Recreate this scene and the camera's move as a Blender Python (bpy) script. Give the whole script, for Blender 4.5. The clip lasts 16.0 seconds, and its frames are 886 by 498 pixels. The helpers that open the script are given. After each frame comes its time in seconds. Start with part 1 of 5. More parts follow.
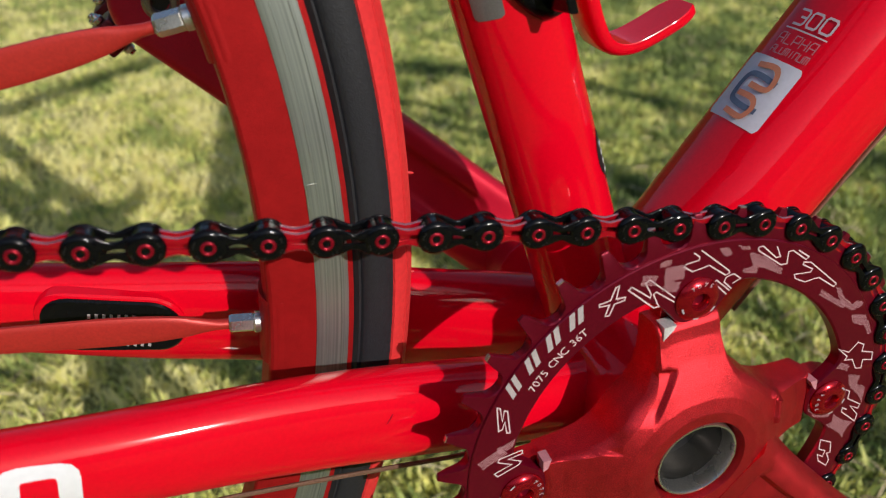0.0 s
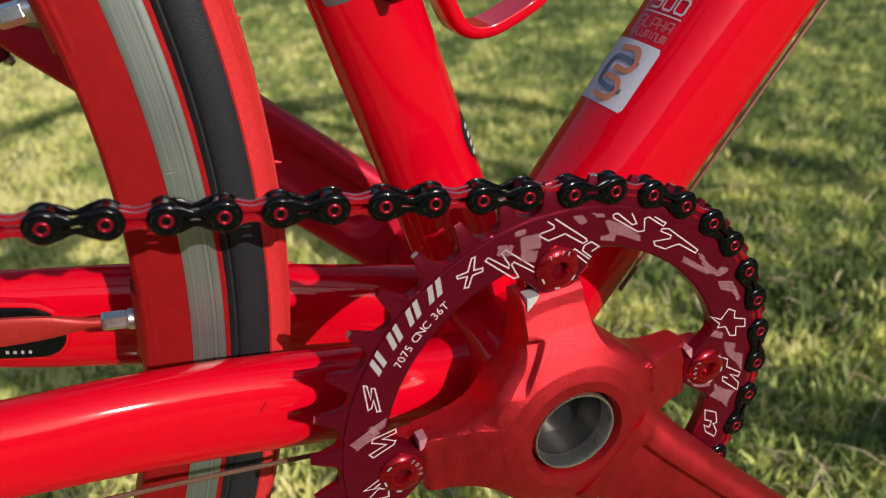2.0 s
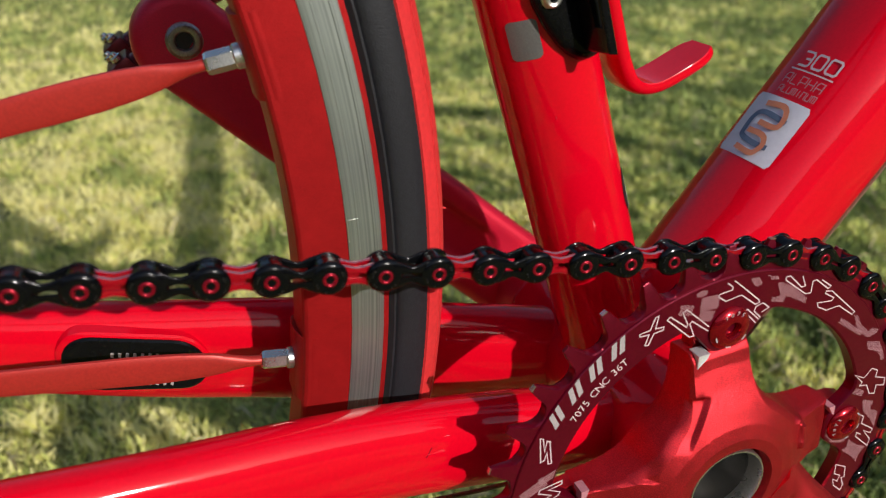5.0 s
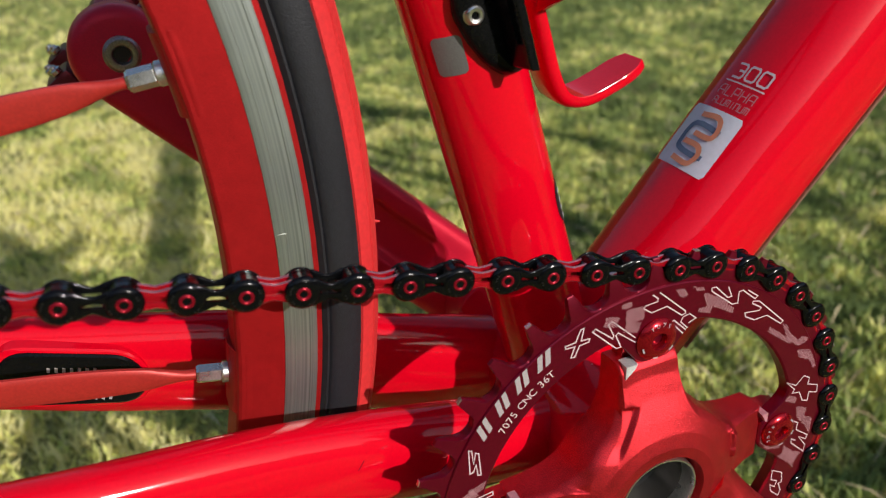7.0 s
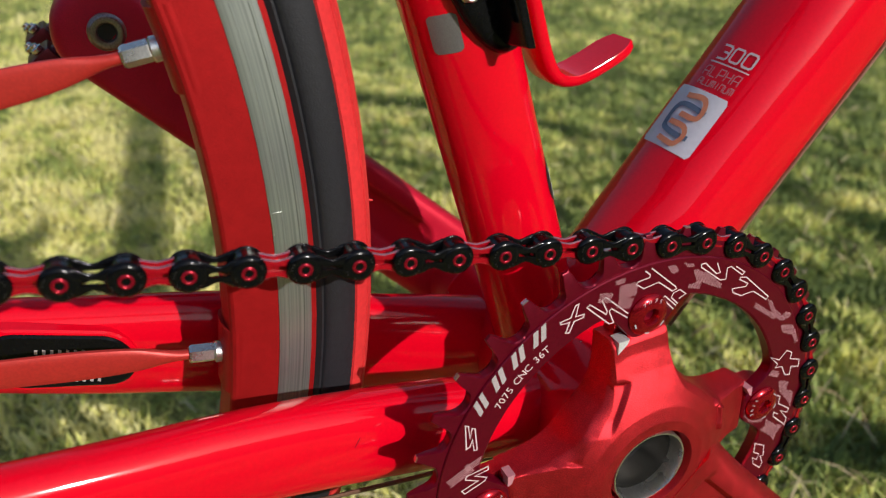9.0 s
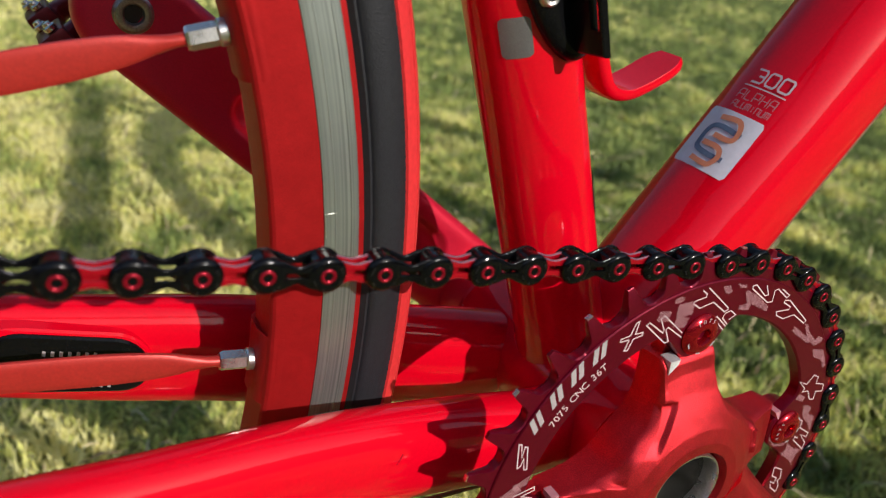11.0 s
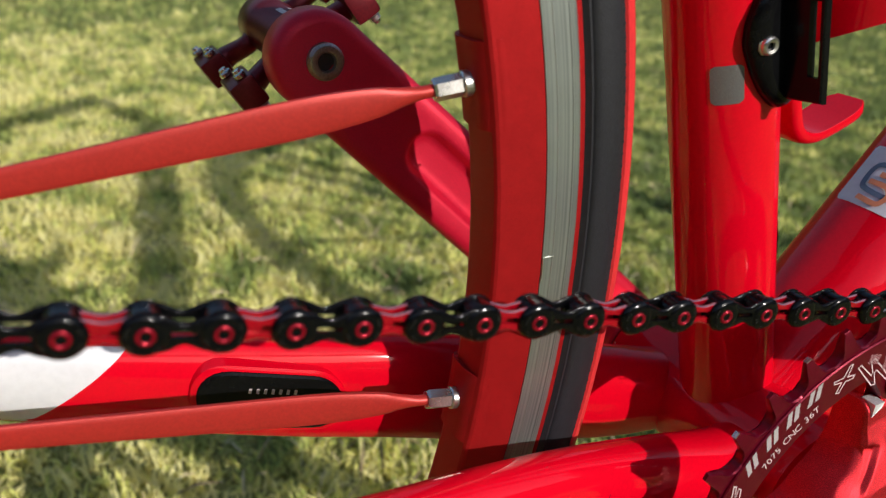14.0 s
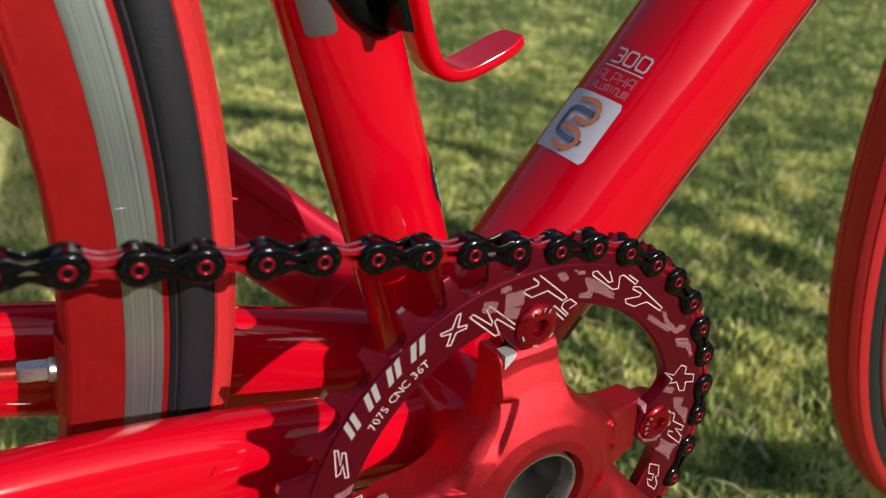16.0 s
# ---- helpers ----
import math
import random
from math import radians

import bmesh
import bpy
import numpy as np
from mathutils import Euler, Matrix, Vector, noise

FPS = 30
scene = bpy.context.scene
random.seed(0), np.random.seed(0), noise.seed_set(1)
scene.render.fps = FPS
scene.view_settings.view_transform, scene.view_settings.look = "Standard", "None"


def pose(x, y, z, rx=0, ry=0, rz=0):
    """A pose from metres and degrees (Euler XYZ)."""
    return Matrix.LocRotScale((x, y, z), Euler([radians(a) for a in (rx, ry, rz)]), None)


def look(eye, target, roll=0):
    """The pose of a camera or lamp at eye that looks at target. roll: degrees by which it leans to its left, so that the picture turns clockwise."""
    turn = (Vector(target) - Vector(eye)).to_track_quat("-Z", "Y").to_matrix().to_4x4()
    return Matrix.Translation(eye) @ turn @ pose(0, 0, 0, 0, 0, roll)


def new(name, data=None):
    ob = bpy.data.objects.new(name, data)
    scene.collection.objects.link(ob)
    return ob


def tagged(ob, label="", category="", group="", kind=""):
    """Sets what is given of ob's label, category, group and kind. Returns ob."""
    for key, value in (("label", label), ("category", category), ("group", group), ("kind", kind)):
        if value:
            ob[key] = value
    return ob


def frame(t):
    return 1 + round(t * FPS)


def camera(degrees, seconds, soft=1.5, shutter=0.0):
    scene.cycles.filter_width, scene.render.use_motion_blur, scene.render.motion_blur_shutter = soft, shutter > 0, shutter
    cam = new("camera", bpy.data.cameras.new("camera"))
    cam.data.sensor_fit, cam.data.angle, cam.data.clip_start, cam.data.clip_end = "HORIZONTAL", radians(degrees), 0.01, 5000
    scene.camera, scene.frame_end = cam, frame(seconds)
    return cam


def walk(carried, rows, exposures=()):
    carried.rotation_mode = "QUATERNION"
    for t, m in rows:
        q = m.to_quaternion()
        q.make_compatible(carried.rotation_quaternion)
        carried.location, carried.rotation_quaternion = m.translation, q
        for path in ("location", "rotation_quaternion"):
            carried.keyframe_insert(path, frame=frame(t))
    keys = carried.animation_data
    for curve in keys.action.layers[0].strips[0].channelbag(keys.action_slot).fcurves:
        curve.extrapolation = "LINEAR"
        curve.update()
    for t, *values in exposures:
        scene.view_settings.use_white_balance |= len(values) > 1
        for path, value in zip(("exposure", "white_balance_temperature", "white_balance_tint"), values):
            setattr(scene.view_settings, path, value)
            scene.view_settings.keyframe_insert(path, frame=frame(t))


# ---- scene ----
# ---- camera: seconds, eye (m), yaw, pitch, roll (degrees) ----
cam = camera(58.37, 16.0, soft=1.15)
cam.data.dof.use_dof, cam.data.dof.focus_distance, cam.data.dof.aperture_fstop = True, 0.24, 15.0
PATH = [
    (0, -0.1186, -0.2084, 0.4398, -16.76, -29.27, -2.00),
    (0.5, -0.1136, -0.2224, 0.4518, -15.64, -26.99, -3.54),
    (1, -0.1031, -0.2241, 0.4438, -15.88, -26.34, -4.24),
    (1.5, -0.0966, -0.2247, 0.4354, -17.88, -26.49, -3.94),
    (2, -0.0949, -0.2263, 0.4269, -19.49, -27.02, -3.53),
    (2.5, -0.0934, -0.2225, 0.4248, -20.51, -27.43, -2.68),
    (3, -0.1148, -0.2140, 0.4348, -20.92, -27.35, -1.71),
    (3.5, -0.1264, -0.2094, 0.4430, -20.71, -27.10, -1.01),
    (4, -0.1396, -0.2055, 0.4427, -20.54, -26.85, -0.72),
    (4.2, -0.1421, -0.2039, 0.4407, -20.40, -26.86, -0.71),
    (6.3, -0.1363, -0.2083, 0.4441, -21.10, -26.12, -0.93),
    (6.5, -0.1310, -0.2108, 0.4449, -21.21, -26.25, -0.89),
    (7, -0.1272, -0.2098, 0.4445, -21.71, -26.52, -0.67),
    (7.5, -0.1300, -0.2093, 0.4440, -22.21, -26.89, -0.43),
    (8, -0.1345, -0.2107, 0.4452, -22.84, -27.15, -0.25),
    (8.5, -0.1346, -0.2101, 0.4457, -23.50, -27.34, -0.15),
    (8.7, -0.1339, -0.2101, 0.4440, -23.78, -27.38, -0.06),
    (10.8, -0.1623, -0.1886, 0.4394, -29.47, -26.31, 4.77),
    (11, -0.1633, -0.1878, 0.4358, -29.97, -26.06, 5.21),
    (11.5, -0.1740, -0.1821, 0.4328, -30.88, -25.21, 5.82),
    (12, -0.1823, -0.1833, 0.4317, -30.40, -24.56, 5.64),
    (12.5, -0.2210, -0.1697, 0.4465, -28.66, -23.52, 4.93),
    (13, -0.2545, -0.1608, 0.4395, -27.22, -23.79, 5.00),
    (13.5, -0.2483, -0.1599, 0.4384, -26.49, -23.90, 4.19),
    (14, -0.2085, -0.1680, 0.4375, -27.47, -24.19, 4.25),
    (14.5, -0.1700, -0.1786, 0.4423, -28.75, -24.43, 4.07),
    (15, -0.1428, -0.1859, 0.4408, -29.87, -24.85, 3.96),
    (15.5, -0.1274, -0.1927, 0.4331, -30.98, -25.12, 3.92),
    (16, -0.1195, -0.1990, 0.4289, -31.44, -25.43, 3.91),
]


def aim(x, y, z, yaw, pitch, roll):
    a, b = radians(yaw), radians(pitch)
    ahead = Vector((-math.sin(a) * math.cos(b), math.cos(a) * math.cos(b), math.sin(b)))
    return look((x, y, z), Vector((x, y, z)) + ahead, roll)


walk(cam, [(t, aim(*row)) for t, *row in PATH], exposures=[(0.0, -0.05), (7.0, 0.0), (8.5, 0.02), (11.0, 0.09), (12.5, 0.02), (13.5, -0.02), (14.5, 0.12), (16.0, -0.03)])

# ---- sky and sun ----
SUN = Vector((0.31, -1.0, 0.53)).normalized()
world = bpy.data.worlds.new("sky")
scene.world = world
world.use_nodes = True
nt = world.node_tree
nt.nodes.clear()
sky = nt.nodes.new("ShaderNodeTexSky")
sky.sky_type = "NISHITA"
sky.sun_disc = False
sky.dust_density = 1.0
sky.sun_elevation = math.asin(SUN.z)
sky.sun_rotation = math.atan2(SUN.x, SUN.y)
bg = nt.nodes.new("ShaderNodeBackground")
bg.inputs["Strength"].default_value = 0.15
wout = nt.nodes.new("ShaderNodeOutputWorld")
nt.links.new(sky.outputs[0], bg.inputs[0])
nt.links.new(bg.outputs[0], wout.inputs[0])
sun = new("sun", bpy.data.lights.new("sun", "SUN"))
sun.data.energy = 4.1
sun.data.angle = radians(0.53)
sun.data.color = (1.0, 0.95, 0.89)
sun.matrix_world = look(SUN * 20, (0, 0, 0))


# ---- materials ----
def nodes_of(name):
    m = bpy.data.materials.new(name)
    m.use_nodes = True
    return m, m.node_tree, m.node_tree.nodes["Principled BSDF"]


def surface(name, color, rough=0.4, metal=0.0, coat=0.0, grain=0.0, scale=400.0, bump=0.0, bump_scale=900.0, rough_var=0.0, spec=0.5,
            second=None):
    """A painted, anodised or moulded surface: base colour with fine grain and broad stains, varied gloss and a fine relief."""
    m, t, b = nodes_of(name)
    b.inputs["Metallic"].default_value = metal
    b.inputs["Coat Weight"].default_value = coat
    b.inputs["Coat Roughness"].default_value = 0.065
    b.inputs["Coat IOR"].default_value = 1.5
    b.inputs["Specular IOR Level"].default_value = spec
    co = t.nodes.new("ShaderNodeTexCoord")
    n1 = t.nodes.new("ShaderNodeTexNoise")
    n1.inputs["Scale"].default_value = scale
    n1.inputs["Detail"].default_value = 4
    n2 = t.nodes.new("ShaderNodeTexNoise")
    n2.inputs["Scale"].default_value = scale * 0.06
    n2.inputs["Detail"].default_value = 3
    for n in (n1, n2):
        t.links.new(co.outputs["Object"], n.inputs["Vector"])
    add = t.nodes.new("ShaderNodeMath")
    add.operation = "MULTIPLY_ADD"
    add.inputs[1].default_value = 0.78
    t.links.new(n1.outputs["Fac"], add.inputs[0])
    half = t.nodes.new("ShaderNodeMath")
    half.operation = "MULTIPLY"
    half.inputs[1].default_value = 0.22
    t.links.new(n2.outputs["Fac"], half.inputs[0])
    t.links.new(half.outputs[0], add.inputs[2])
    ramp = t.nodes.new("ShaderNodeMix")
    ramp.data_type = "RGBA"
    dark = second or tuple(c * (1 - grain) for c in color)
    light = tuple(min(1, c * (1 + grain)) for c in color)
    ramp.inputs["A"].default_value = (*dark, 1)
    ramp.inputs["B"].default_value = (*light, 1)
    spread = t.nodes.new("ShaderNodeMapRange")
    spread.inputs["From Min"].default_value = 0.36
    spread.inputs["From Max"].default_value = 0.64
    t.links.new(add.outputs[0], spread.inputs["Value"])
    t.links.new(spread.outputs["Result"], ramp.inputs["Factor"])
    t.links.new(ramp.outputs["Result"], b.inputs["Base Color"])
    rr = t.nodes.new("ShaderNodeMapRange")
    rr.inputs["To Min"].default_value = max(0.02, rough - rough_var)
    rr.inputs["To Max"].default_value = min(1, rough + rough_var)
    t.links.new(n2.outputs["Fac"], rr.inputs["Value"])
    t.links.new(rr.outputs["Result"], b.inputs["Roughness"])
    if bump:
        n3 = t.nodes.new("ShaderNodeTexNoise")
        n3.inputs["Scale"].default_value = bump_scale
        n3.inputs["Detail"].default_value = 3
        t.links.new(co.outputs["Object"], n3.inputs["Vector"])
        bp = t.nodes.new("ShaderNodeBump")
        bp.inputs["Strength"].default_value = bump
        bp.inputs["Distance"].default_value = 0.0004
        t.links.new(n3.outputs["Fac"], bp.inputs["Height"])
        t.links.new(bp.outputs["Normal"], b.inputs["Normal"])
    return m


def brake_metal():
    """Bare aluminium brake track with fine turned lines and grey brake dust."""
    m, t, b = nodes_of("brake_track_metal")
    b.inputs["Metallic"].default_value = 0.88
    co = t.nodes.new("ShaderNodeTexCoord")
    sep = t.nodes.new("ShaderNodeSeparateXYZ")
    t.links.new(co.outputs["Object"], sep.inputs[0])
    ln = t.nodes.new("ShaderNodeVectorMath")
    ln.operation = "LENGTH"
    flat = t.nodes.new("ShaderNodeCombineXYZ")
    t.links.new(sep.outputs["X"], flat.inputs["X"])
    t.links.new(sep.outputs["Z"], flat.inputs["Y"])
    t.links.new(flat.outputs[0], ln.inputs[0])
    n = t.nodes.new("ShaderNodeTexNoise")
    n.noise_dimensions = "1D"
    n.inputs["Scale"].default_value = 1300
    n.inputs["Detail"].default_value = 4
    t.links.new(ln.outputs["Value"], n.inputs["W"])
    st = t.nodes.new("ShaderNodeTexNoise")
    st.inputs["Scale"].default_value = 60
    st.inputs["Detail"].default_value = 4
    t.links.new(co.outputs["Object"], st.inputs["Vector"])
    mix = t.nodes.new("ShaderNodeMath")
    mix.operation = "MULTIPLY_ADD"
    mix.inputs[1].default_value = 0.75
    t.links.new(n.outputs["Fac"], mix.inputs[0])
    sc = t.nodes.new("ShaderNodeMath")
    sc.operation = "MULTIPLY"
    sc.inputs[1].default_value = 0.25
    t.links.new(st.outputs["Fac"], sc.inputs[0])
    t.links.new(sc.outputs[0], mix.inputs[2])
    cr = t.nodes.new("ShaderNodeValToRGB")
    cr.color_ramp.elements[0].position, cr.color_ramp.elements[0].color = 0.30, (0.25, 0.275, 0.26, 1)
    cr.color_ramp.elements[1].position, cr.color_ramp.elements[1].color = 0.66, (0.43, 0.465, 0.44, 1)
    t.links.new(mix.outputs[0], cr.inputs[0])
    t.links.new(cr.outputs[0], b.inputs["Base Color"])
    b.inputs["Roughness"].default_value = 0.40
    bp = t.nodes.new("ShaderNodeBump")
    bp.inputs["Strength"].default_value = 0.15
    bp.inputs["Distance"].default_value = 0.0002
    t.links.new(n.outputs["Fac"], bp.inputs["Height"])
    t.links.new(bp.outputs["Normal"], b.inputs["Normal"])
    return m


RED = surface("gloss_red_paint", (0.62, 0.0006, 0.012), 0.5, coat=0.66, grain=0.04, scale=900, rough_var=0.05, spec=0.02)
RIM = surface("matt_red_anodised", (0.36, 0.011, 0.012), 0.50, metal=0.6, grain=0.22, scale=5200, bump=0.3, bump_scale=4200, rough_var=0.06, spec=0.15)
SPOKE = surface("satin_red_anodised", (0.42, 0.026, 0.019), 0.42, metal=0.3, grain=0.1, scale=1200, bump=0.1, bump_scale=4000)
CRANK = surface("bead_blasted_red_anodised", (0.52, 0.020, 0.028), 0.38, metal=0.8, grain=0.38, scale=3600, bump=0.42, bump_scale=3400, rough_var=0.04)
ARM = surface("satin_crimson_anodised", (0.60, 0.008, 0.036), 0.42, metal=0.4, grain=0.1, scale=2600, bump=0.06, bump_scale=3500, rough_var=0.04)
RING = surface("machined_dark_red_anodised", (0.16, 0.002, 0.016), 0.3, metal=0.6, grain=0.1, scale=900, bump=0.08, bump_scale=3000)
BOLT = surface("polished_red_anodised", (0.38, 0.008, 0.016), 0.18, metal=0.75, grain=0.06, scale=900)
LINKRED = surface("red_chain_plating", (0.40, 0.002, 0.012), 0.26, metal=0.35, coat=0.5, grain=0.08, scale=1200, rough_var=0.05, spec=0.3)
PINRED = surface("dark_red_pin_plating", (0.29, 0.005, 0.018), 0.24, metal=0.6, grain=0.15, scale=2000)
BLACK = surface("glossy_black_chain_plate", (0.0025, 0.0025, 0.003), 0.13, grain=0.3, scale=1500, rough_var=0.06, bump=0.12, bump_scale=1300, spec=0.22)
DARK = surface("dark_steel", (0.05, 0.045, 0.045), 0.35, metal=0.8, grain=0.2, scale=1200)
ALU = surface("bare_machined_aluminium", (0.74, 0.73, 0.71), 0.42, metal=0.55, grain=0.1, scale=1500, bump=0.1, bump_scale=3000)
SILVER = surface("brushed_silver_metal", (0.62, 0.6, 0.57), 0.28, metal=0.95, grain=0.12, scale=1500, rough_var=0.1, bump=0.1, bump_scale=2500)
# spindle metal darkened in colour to give the hollow its shade
BORE = surface("shaded_bore_metal", (0.36, 0.35, 0.32), 0.22, metal=0.95, grain=0.1, scale=900, rough_var=0.08)
# bare plate edges, with part of their pinkish highlight in the colour
EDGE = surface("highlit_plate_edge", (0.42, 0.17, 0.19), 0.26, metal=0.85, grain=0.15, scale=1500, rough_var=0.08)
GUN = surface("greasy_steel", (0.33, 0.31, 0.29), 0.3, metal=0.9, grain=0.25, scale=1400)
RUBBER = surface("black_sidewall_rubber", (0.013, 0.013, 0.016), 0.48, grain=0.18, scale=700, bump=0.25, bump_scale=1800, spec=0.4)
TREAD = surface("red_tread_rubber", (0.60, 0.028, 0.03), 0.55, grain=0.08, scale=600, bump=0.2, bump_scale=1500, spec=0.3)
PLASTIC = surface("black_plastic", (0.004, 0.004, 0.0045), 0.18, grain=0.2, scale=800, rough_var=0.06, spec=0.16)
PEDAL = surface("dark_red_pedal_metal", (0.14, 0.010, 0.016), 0.35, metal=0.5, grain=0.15, scale=900, bump=0.1)
WHITE = surface("white_paint", (0.66, 0.66, 0.67), 0.25, coat=0.6, grain=0.03, scale=500)
LABEL = surface("white_label_vinyl", (0.58, 0.60, 0.65), 0.45, grain=0.04, scale=500)
ORANGE = surface("orange_print", (0.55, 0.2, 0.1), 0.5, grain=0.06, scale=700)
SLATE = surface("blue_grey_print", (0.09, 0.13, 0.2), 0.5, grain=0.06, scale=700)
INK = surface("black_print_and_socket_shade", (0.012, 0.012, 0.014), 0.4, grain=0.1, scale=700)
PALE = surface("pale_grey_print", (0.52, 0.42, 0.44), 0.4, grain=0.08, scale=900)
ETCH = surface("laser_etched_aluminium", (0.6, 0.44, 0.45), 0.55, grain=0.1, scale=2500)
MARK = surface("grey_laser_etching", (0.36, 0.31, 0.31), 0.5, grain=0.12, scale=2500)
# for the added ring out of view that darkens reflections
UNSEEN_HEDGE = surface("unseen_hedge_foliage", (0.05, 0.075, 0.02), 0.8, grain=0.5, scale=6, bump=0.6, bump_scale=20, spec=0.2)
FAINT = surface("faint_laser_etching", (0.42, 0.17, 0.19), 0.55, grain=0.15, scale=2500)
DOTS = surface("dotted_laser_etching", (0.42, 0.19, 0.21), 0.55, grain=0.12, scale=2500)
REFLECT = surface("grey_reflective_tape", (0.15, 0.145, 0.14), 0.4, metal=0.3, grain=0.12, scale=2500, bump=0.1, bump_scale=5000)
TRACK = brake_metal()


def add_flecks(m):
    """Sparse specks of pale dust and grit stuck on the paint."""
    t = m.node_tree
    b = next(n for n in t.nodes if n.type == "BSDF_PRINCIPLED")
    paint = b.inputs["Base Color"].links[0].from_socket
    co = t.nodes.new("ShaderNodeTexCoord")
    v = t.nodes.new("ShaderNodeTexVoronoi")
    v.inputs["Scale"].default_value = 105
    t.links.new(co.outputs["Object"], v.inputs["Vector"])
    sep = t.nodes.new("ShaderNodeSeparateColor")
    t.links.new(v.outputs["Color"], sep.inputs[0])
    size = t.nodes.new("ShaderNodeMapRange")
    size.inputs["From Min"].default_value = 0.62
    size.inputs["From Max"].default_value = 1.0
    size.inputs["To Max"].default_value = 0.045
    t.links.new(sep.outputs[0], size.inputs["Value"])
    spot = t.nodes.new("ShaderNodeMath")
    spot.operation = "LESS_THAN"
    t.links.new(v.outputs["Distance"], spot.inputs[0])
    t.links.new(size.outputs["Result"], spot.inputs[1])
    mx = t.nodes.new("ShaderNodeMix")
    mx.data_type = "RGBA"
    mx.inputs["B"].default_value = (0.6, 0.42, 0.38, 1)
    t.links.new(spot.outputs[0], mx.inputs["Factor"])
    t.links.new(paint, mx.inputs["A"])
    t.links.new(mx.outputs["Result"], b.inputs["Base Color"])


add_flecks(RED)
# the brown imitates red paint mirrored in plain steel
CABLE = surface("red_reflection_cable", (0.22, 0.12, 0.08), 0.4, metal=0.6, grain=0.2, scale=1500)


def yellowing(t, co, big):
    """How yellow and pale the lawn is: patches, raised in an oval beyond the rear wheel and slightly at low y."""
    sep = t.nodes.new("ShaderNodeSeparateXYZ")
    t.links.new(co.outputs["Object"], sep.inputs[0])
    # raises the value inside the oval, lowers it outside
    worn = t.nodes.new("ShaderNodeMapRange")
    worn.interpolation_type = "SMOOTHSTEP"
    worn.inputs["From Min"].default_value = 1.5
    worn.inputs["From Max"].default_value = 0.42
    worn.inputs["To Min"].default_value = -0.078
    worn.inputs["To Max"].default_value = 0.27
    rel = t.nodes.new("ShaderNodeVectorMath")
    rel.operation = "SUBTRACT"
    rel.inputs[1].default_value = (-0.7, 1.1, 0.0)
    t.links.new(co.outputs["Object"], rel.inputs[0])
    oval = t.nodes.new("ShaderNodeVectorMath")
    oval.operation = "MULTIPLY"
    oval.inputs[1].default_value = (1.0, 0.6, 0.0)
    t.links.new(rel.outputs[0], oval.inputs[0])
    away = t.nodes.new("ShaderNodeVectorMath")
    away.operation = "LENGTH"
    t.links.new(oval.outputs[0], away.inputs[0])
    t.links.new(away.outputs["Value"], worn.inputs["Value"])
    near = t.nodes.new("ShaderNodeMapRange")
    near.interpolation_type = "SMOOTHSTEP"
    near.inputs["From Min"].default_value = 1.1
    near.inputs["From Max"].default_value = 0.2
    near.inputs["To Min"].default_value = 0.0
    near.inputs["To Max"].default_value = 0.07
    t.links.new(sep.outputs["Y"], near.inputs["Value"])
    s = t.nodes.new("ShaderNodeMath")
    t.links.new(big.outputs["Fac"], s.inputs[0])
    t.links.new(worn.outputs["Result"], s.inputs[1])
    both = t.nodes.new("ShaderNodeMath")
    t.links.new(s.outputs[0], both.inputs[0])
    t.links.new(near.outputs["Result"], both.inputs[1])
    return both.outputs[0]


def ground_material():
    """Lawn soil and thatch: green, dry straw and dark soil in patches."""
    m, t, b = nodes_of("lawn_thatch")
    co = t.nodes.new("ShaderNodeTexCoord")
    big = t.nodes.new("ShaderNodeTexNoise")
    big.inputs["Scale"].default_value = 3.2
    big.inputs["Detail"].default_value = 6
    fine = t.nodes.new("ShaderNodeTexNoise")
    fine.inputs["Scale"].default_value = 55
    fine.inputs["Detail"].default_value = 5
    for n in (big, fine):
        t.links.new(co.outputs["Object"], n.inputs["Vector"])
    r1 = t.nodes.new("ShaderNodeValToRGB")
    r1.color_ramp.elements[0].position, r1.color_ramp.elements[0].color = 0.35, (0.11, 0.135, 0.04, 1)
    r1.color_ramp.elements[1].position, r1.color_ramp.elements[1].color = 0.75, (0.36, 0.33, 0.11, 1)
    t.links.new(yellowing(t, co, big), r1.inputs[0])
    r2 = t.nodes.new("ShaderNodeValToRGB")
    r2.color_ramp.elements[0].position, r2.color_ramp.elements[0].color = 0.38, (0.06, 0.07, 0.025, 1)
    r2.color_ramp.elements[1].position, r2.color_ramp.elements[1].color = 0.66, (0.28, 0.30, 0.08, 1)
    t.links.new(fine.outputs["Fac"], r2.inputs[0])
    mx = t.nodes.new("ShaderNodeMix")
    mx.data_type = "RGBA"
    mx.inputs["Factor"].default_value = 0.55
    t.links.new(r1.outputs[0], mx.inputs["A"])
    t.links.new(r2.outputs[0], mx.inputs["B"])
    t.links.new(mx.outputs["Result"], b.inputs["Base Color"])
    b.inputs["Roughness"].default_value = 0.95
    b.inputs["Specular IOR Level"].default_value = 0.15
    bp = t.nodes.new("ShaderNodeBump")
    bp.inputs["Distance"].default_value = 0.02
    bp.inputs["Strength"].default_value = 0.8
    t.links.new(fine.outputs["Fac"], bp.inputs["Height"])
    t.links.new(bp.outputs["Normal"], b.inputs["Normal"])
    return m


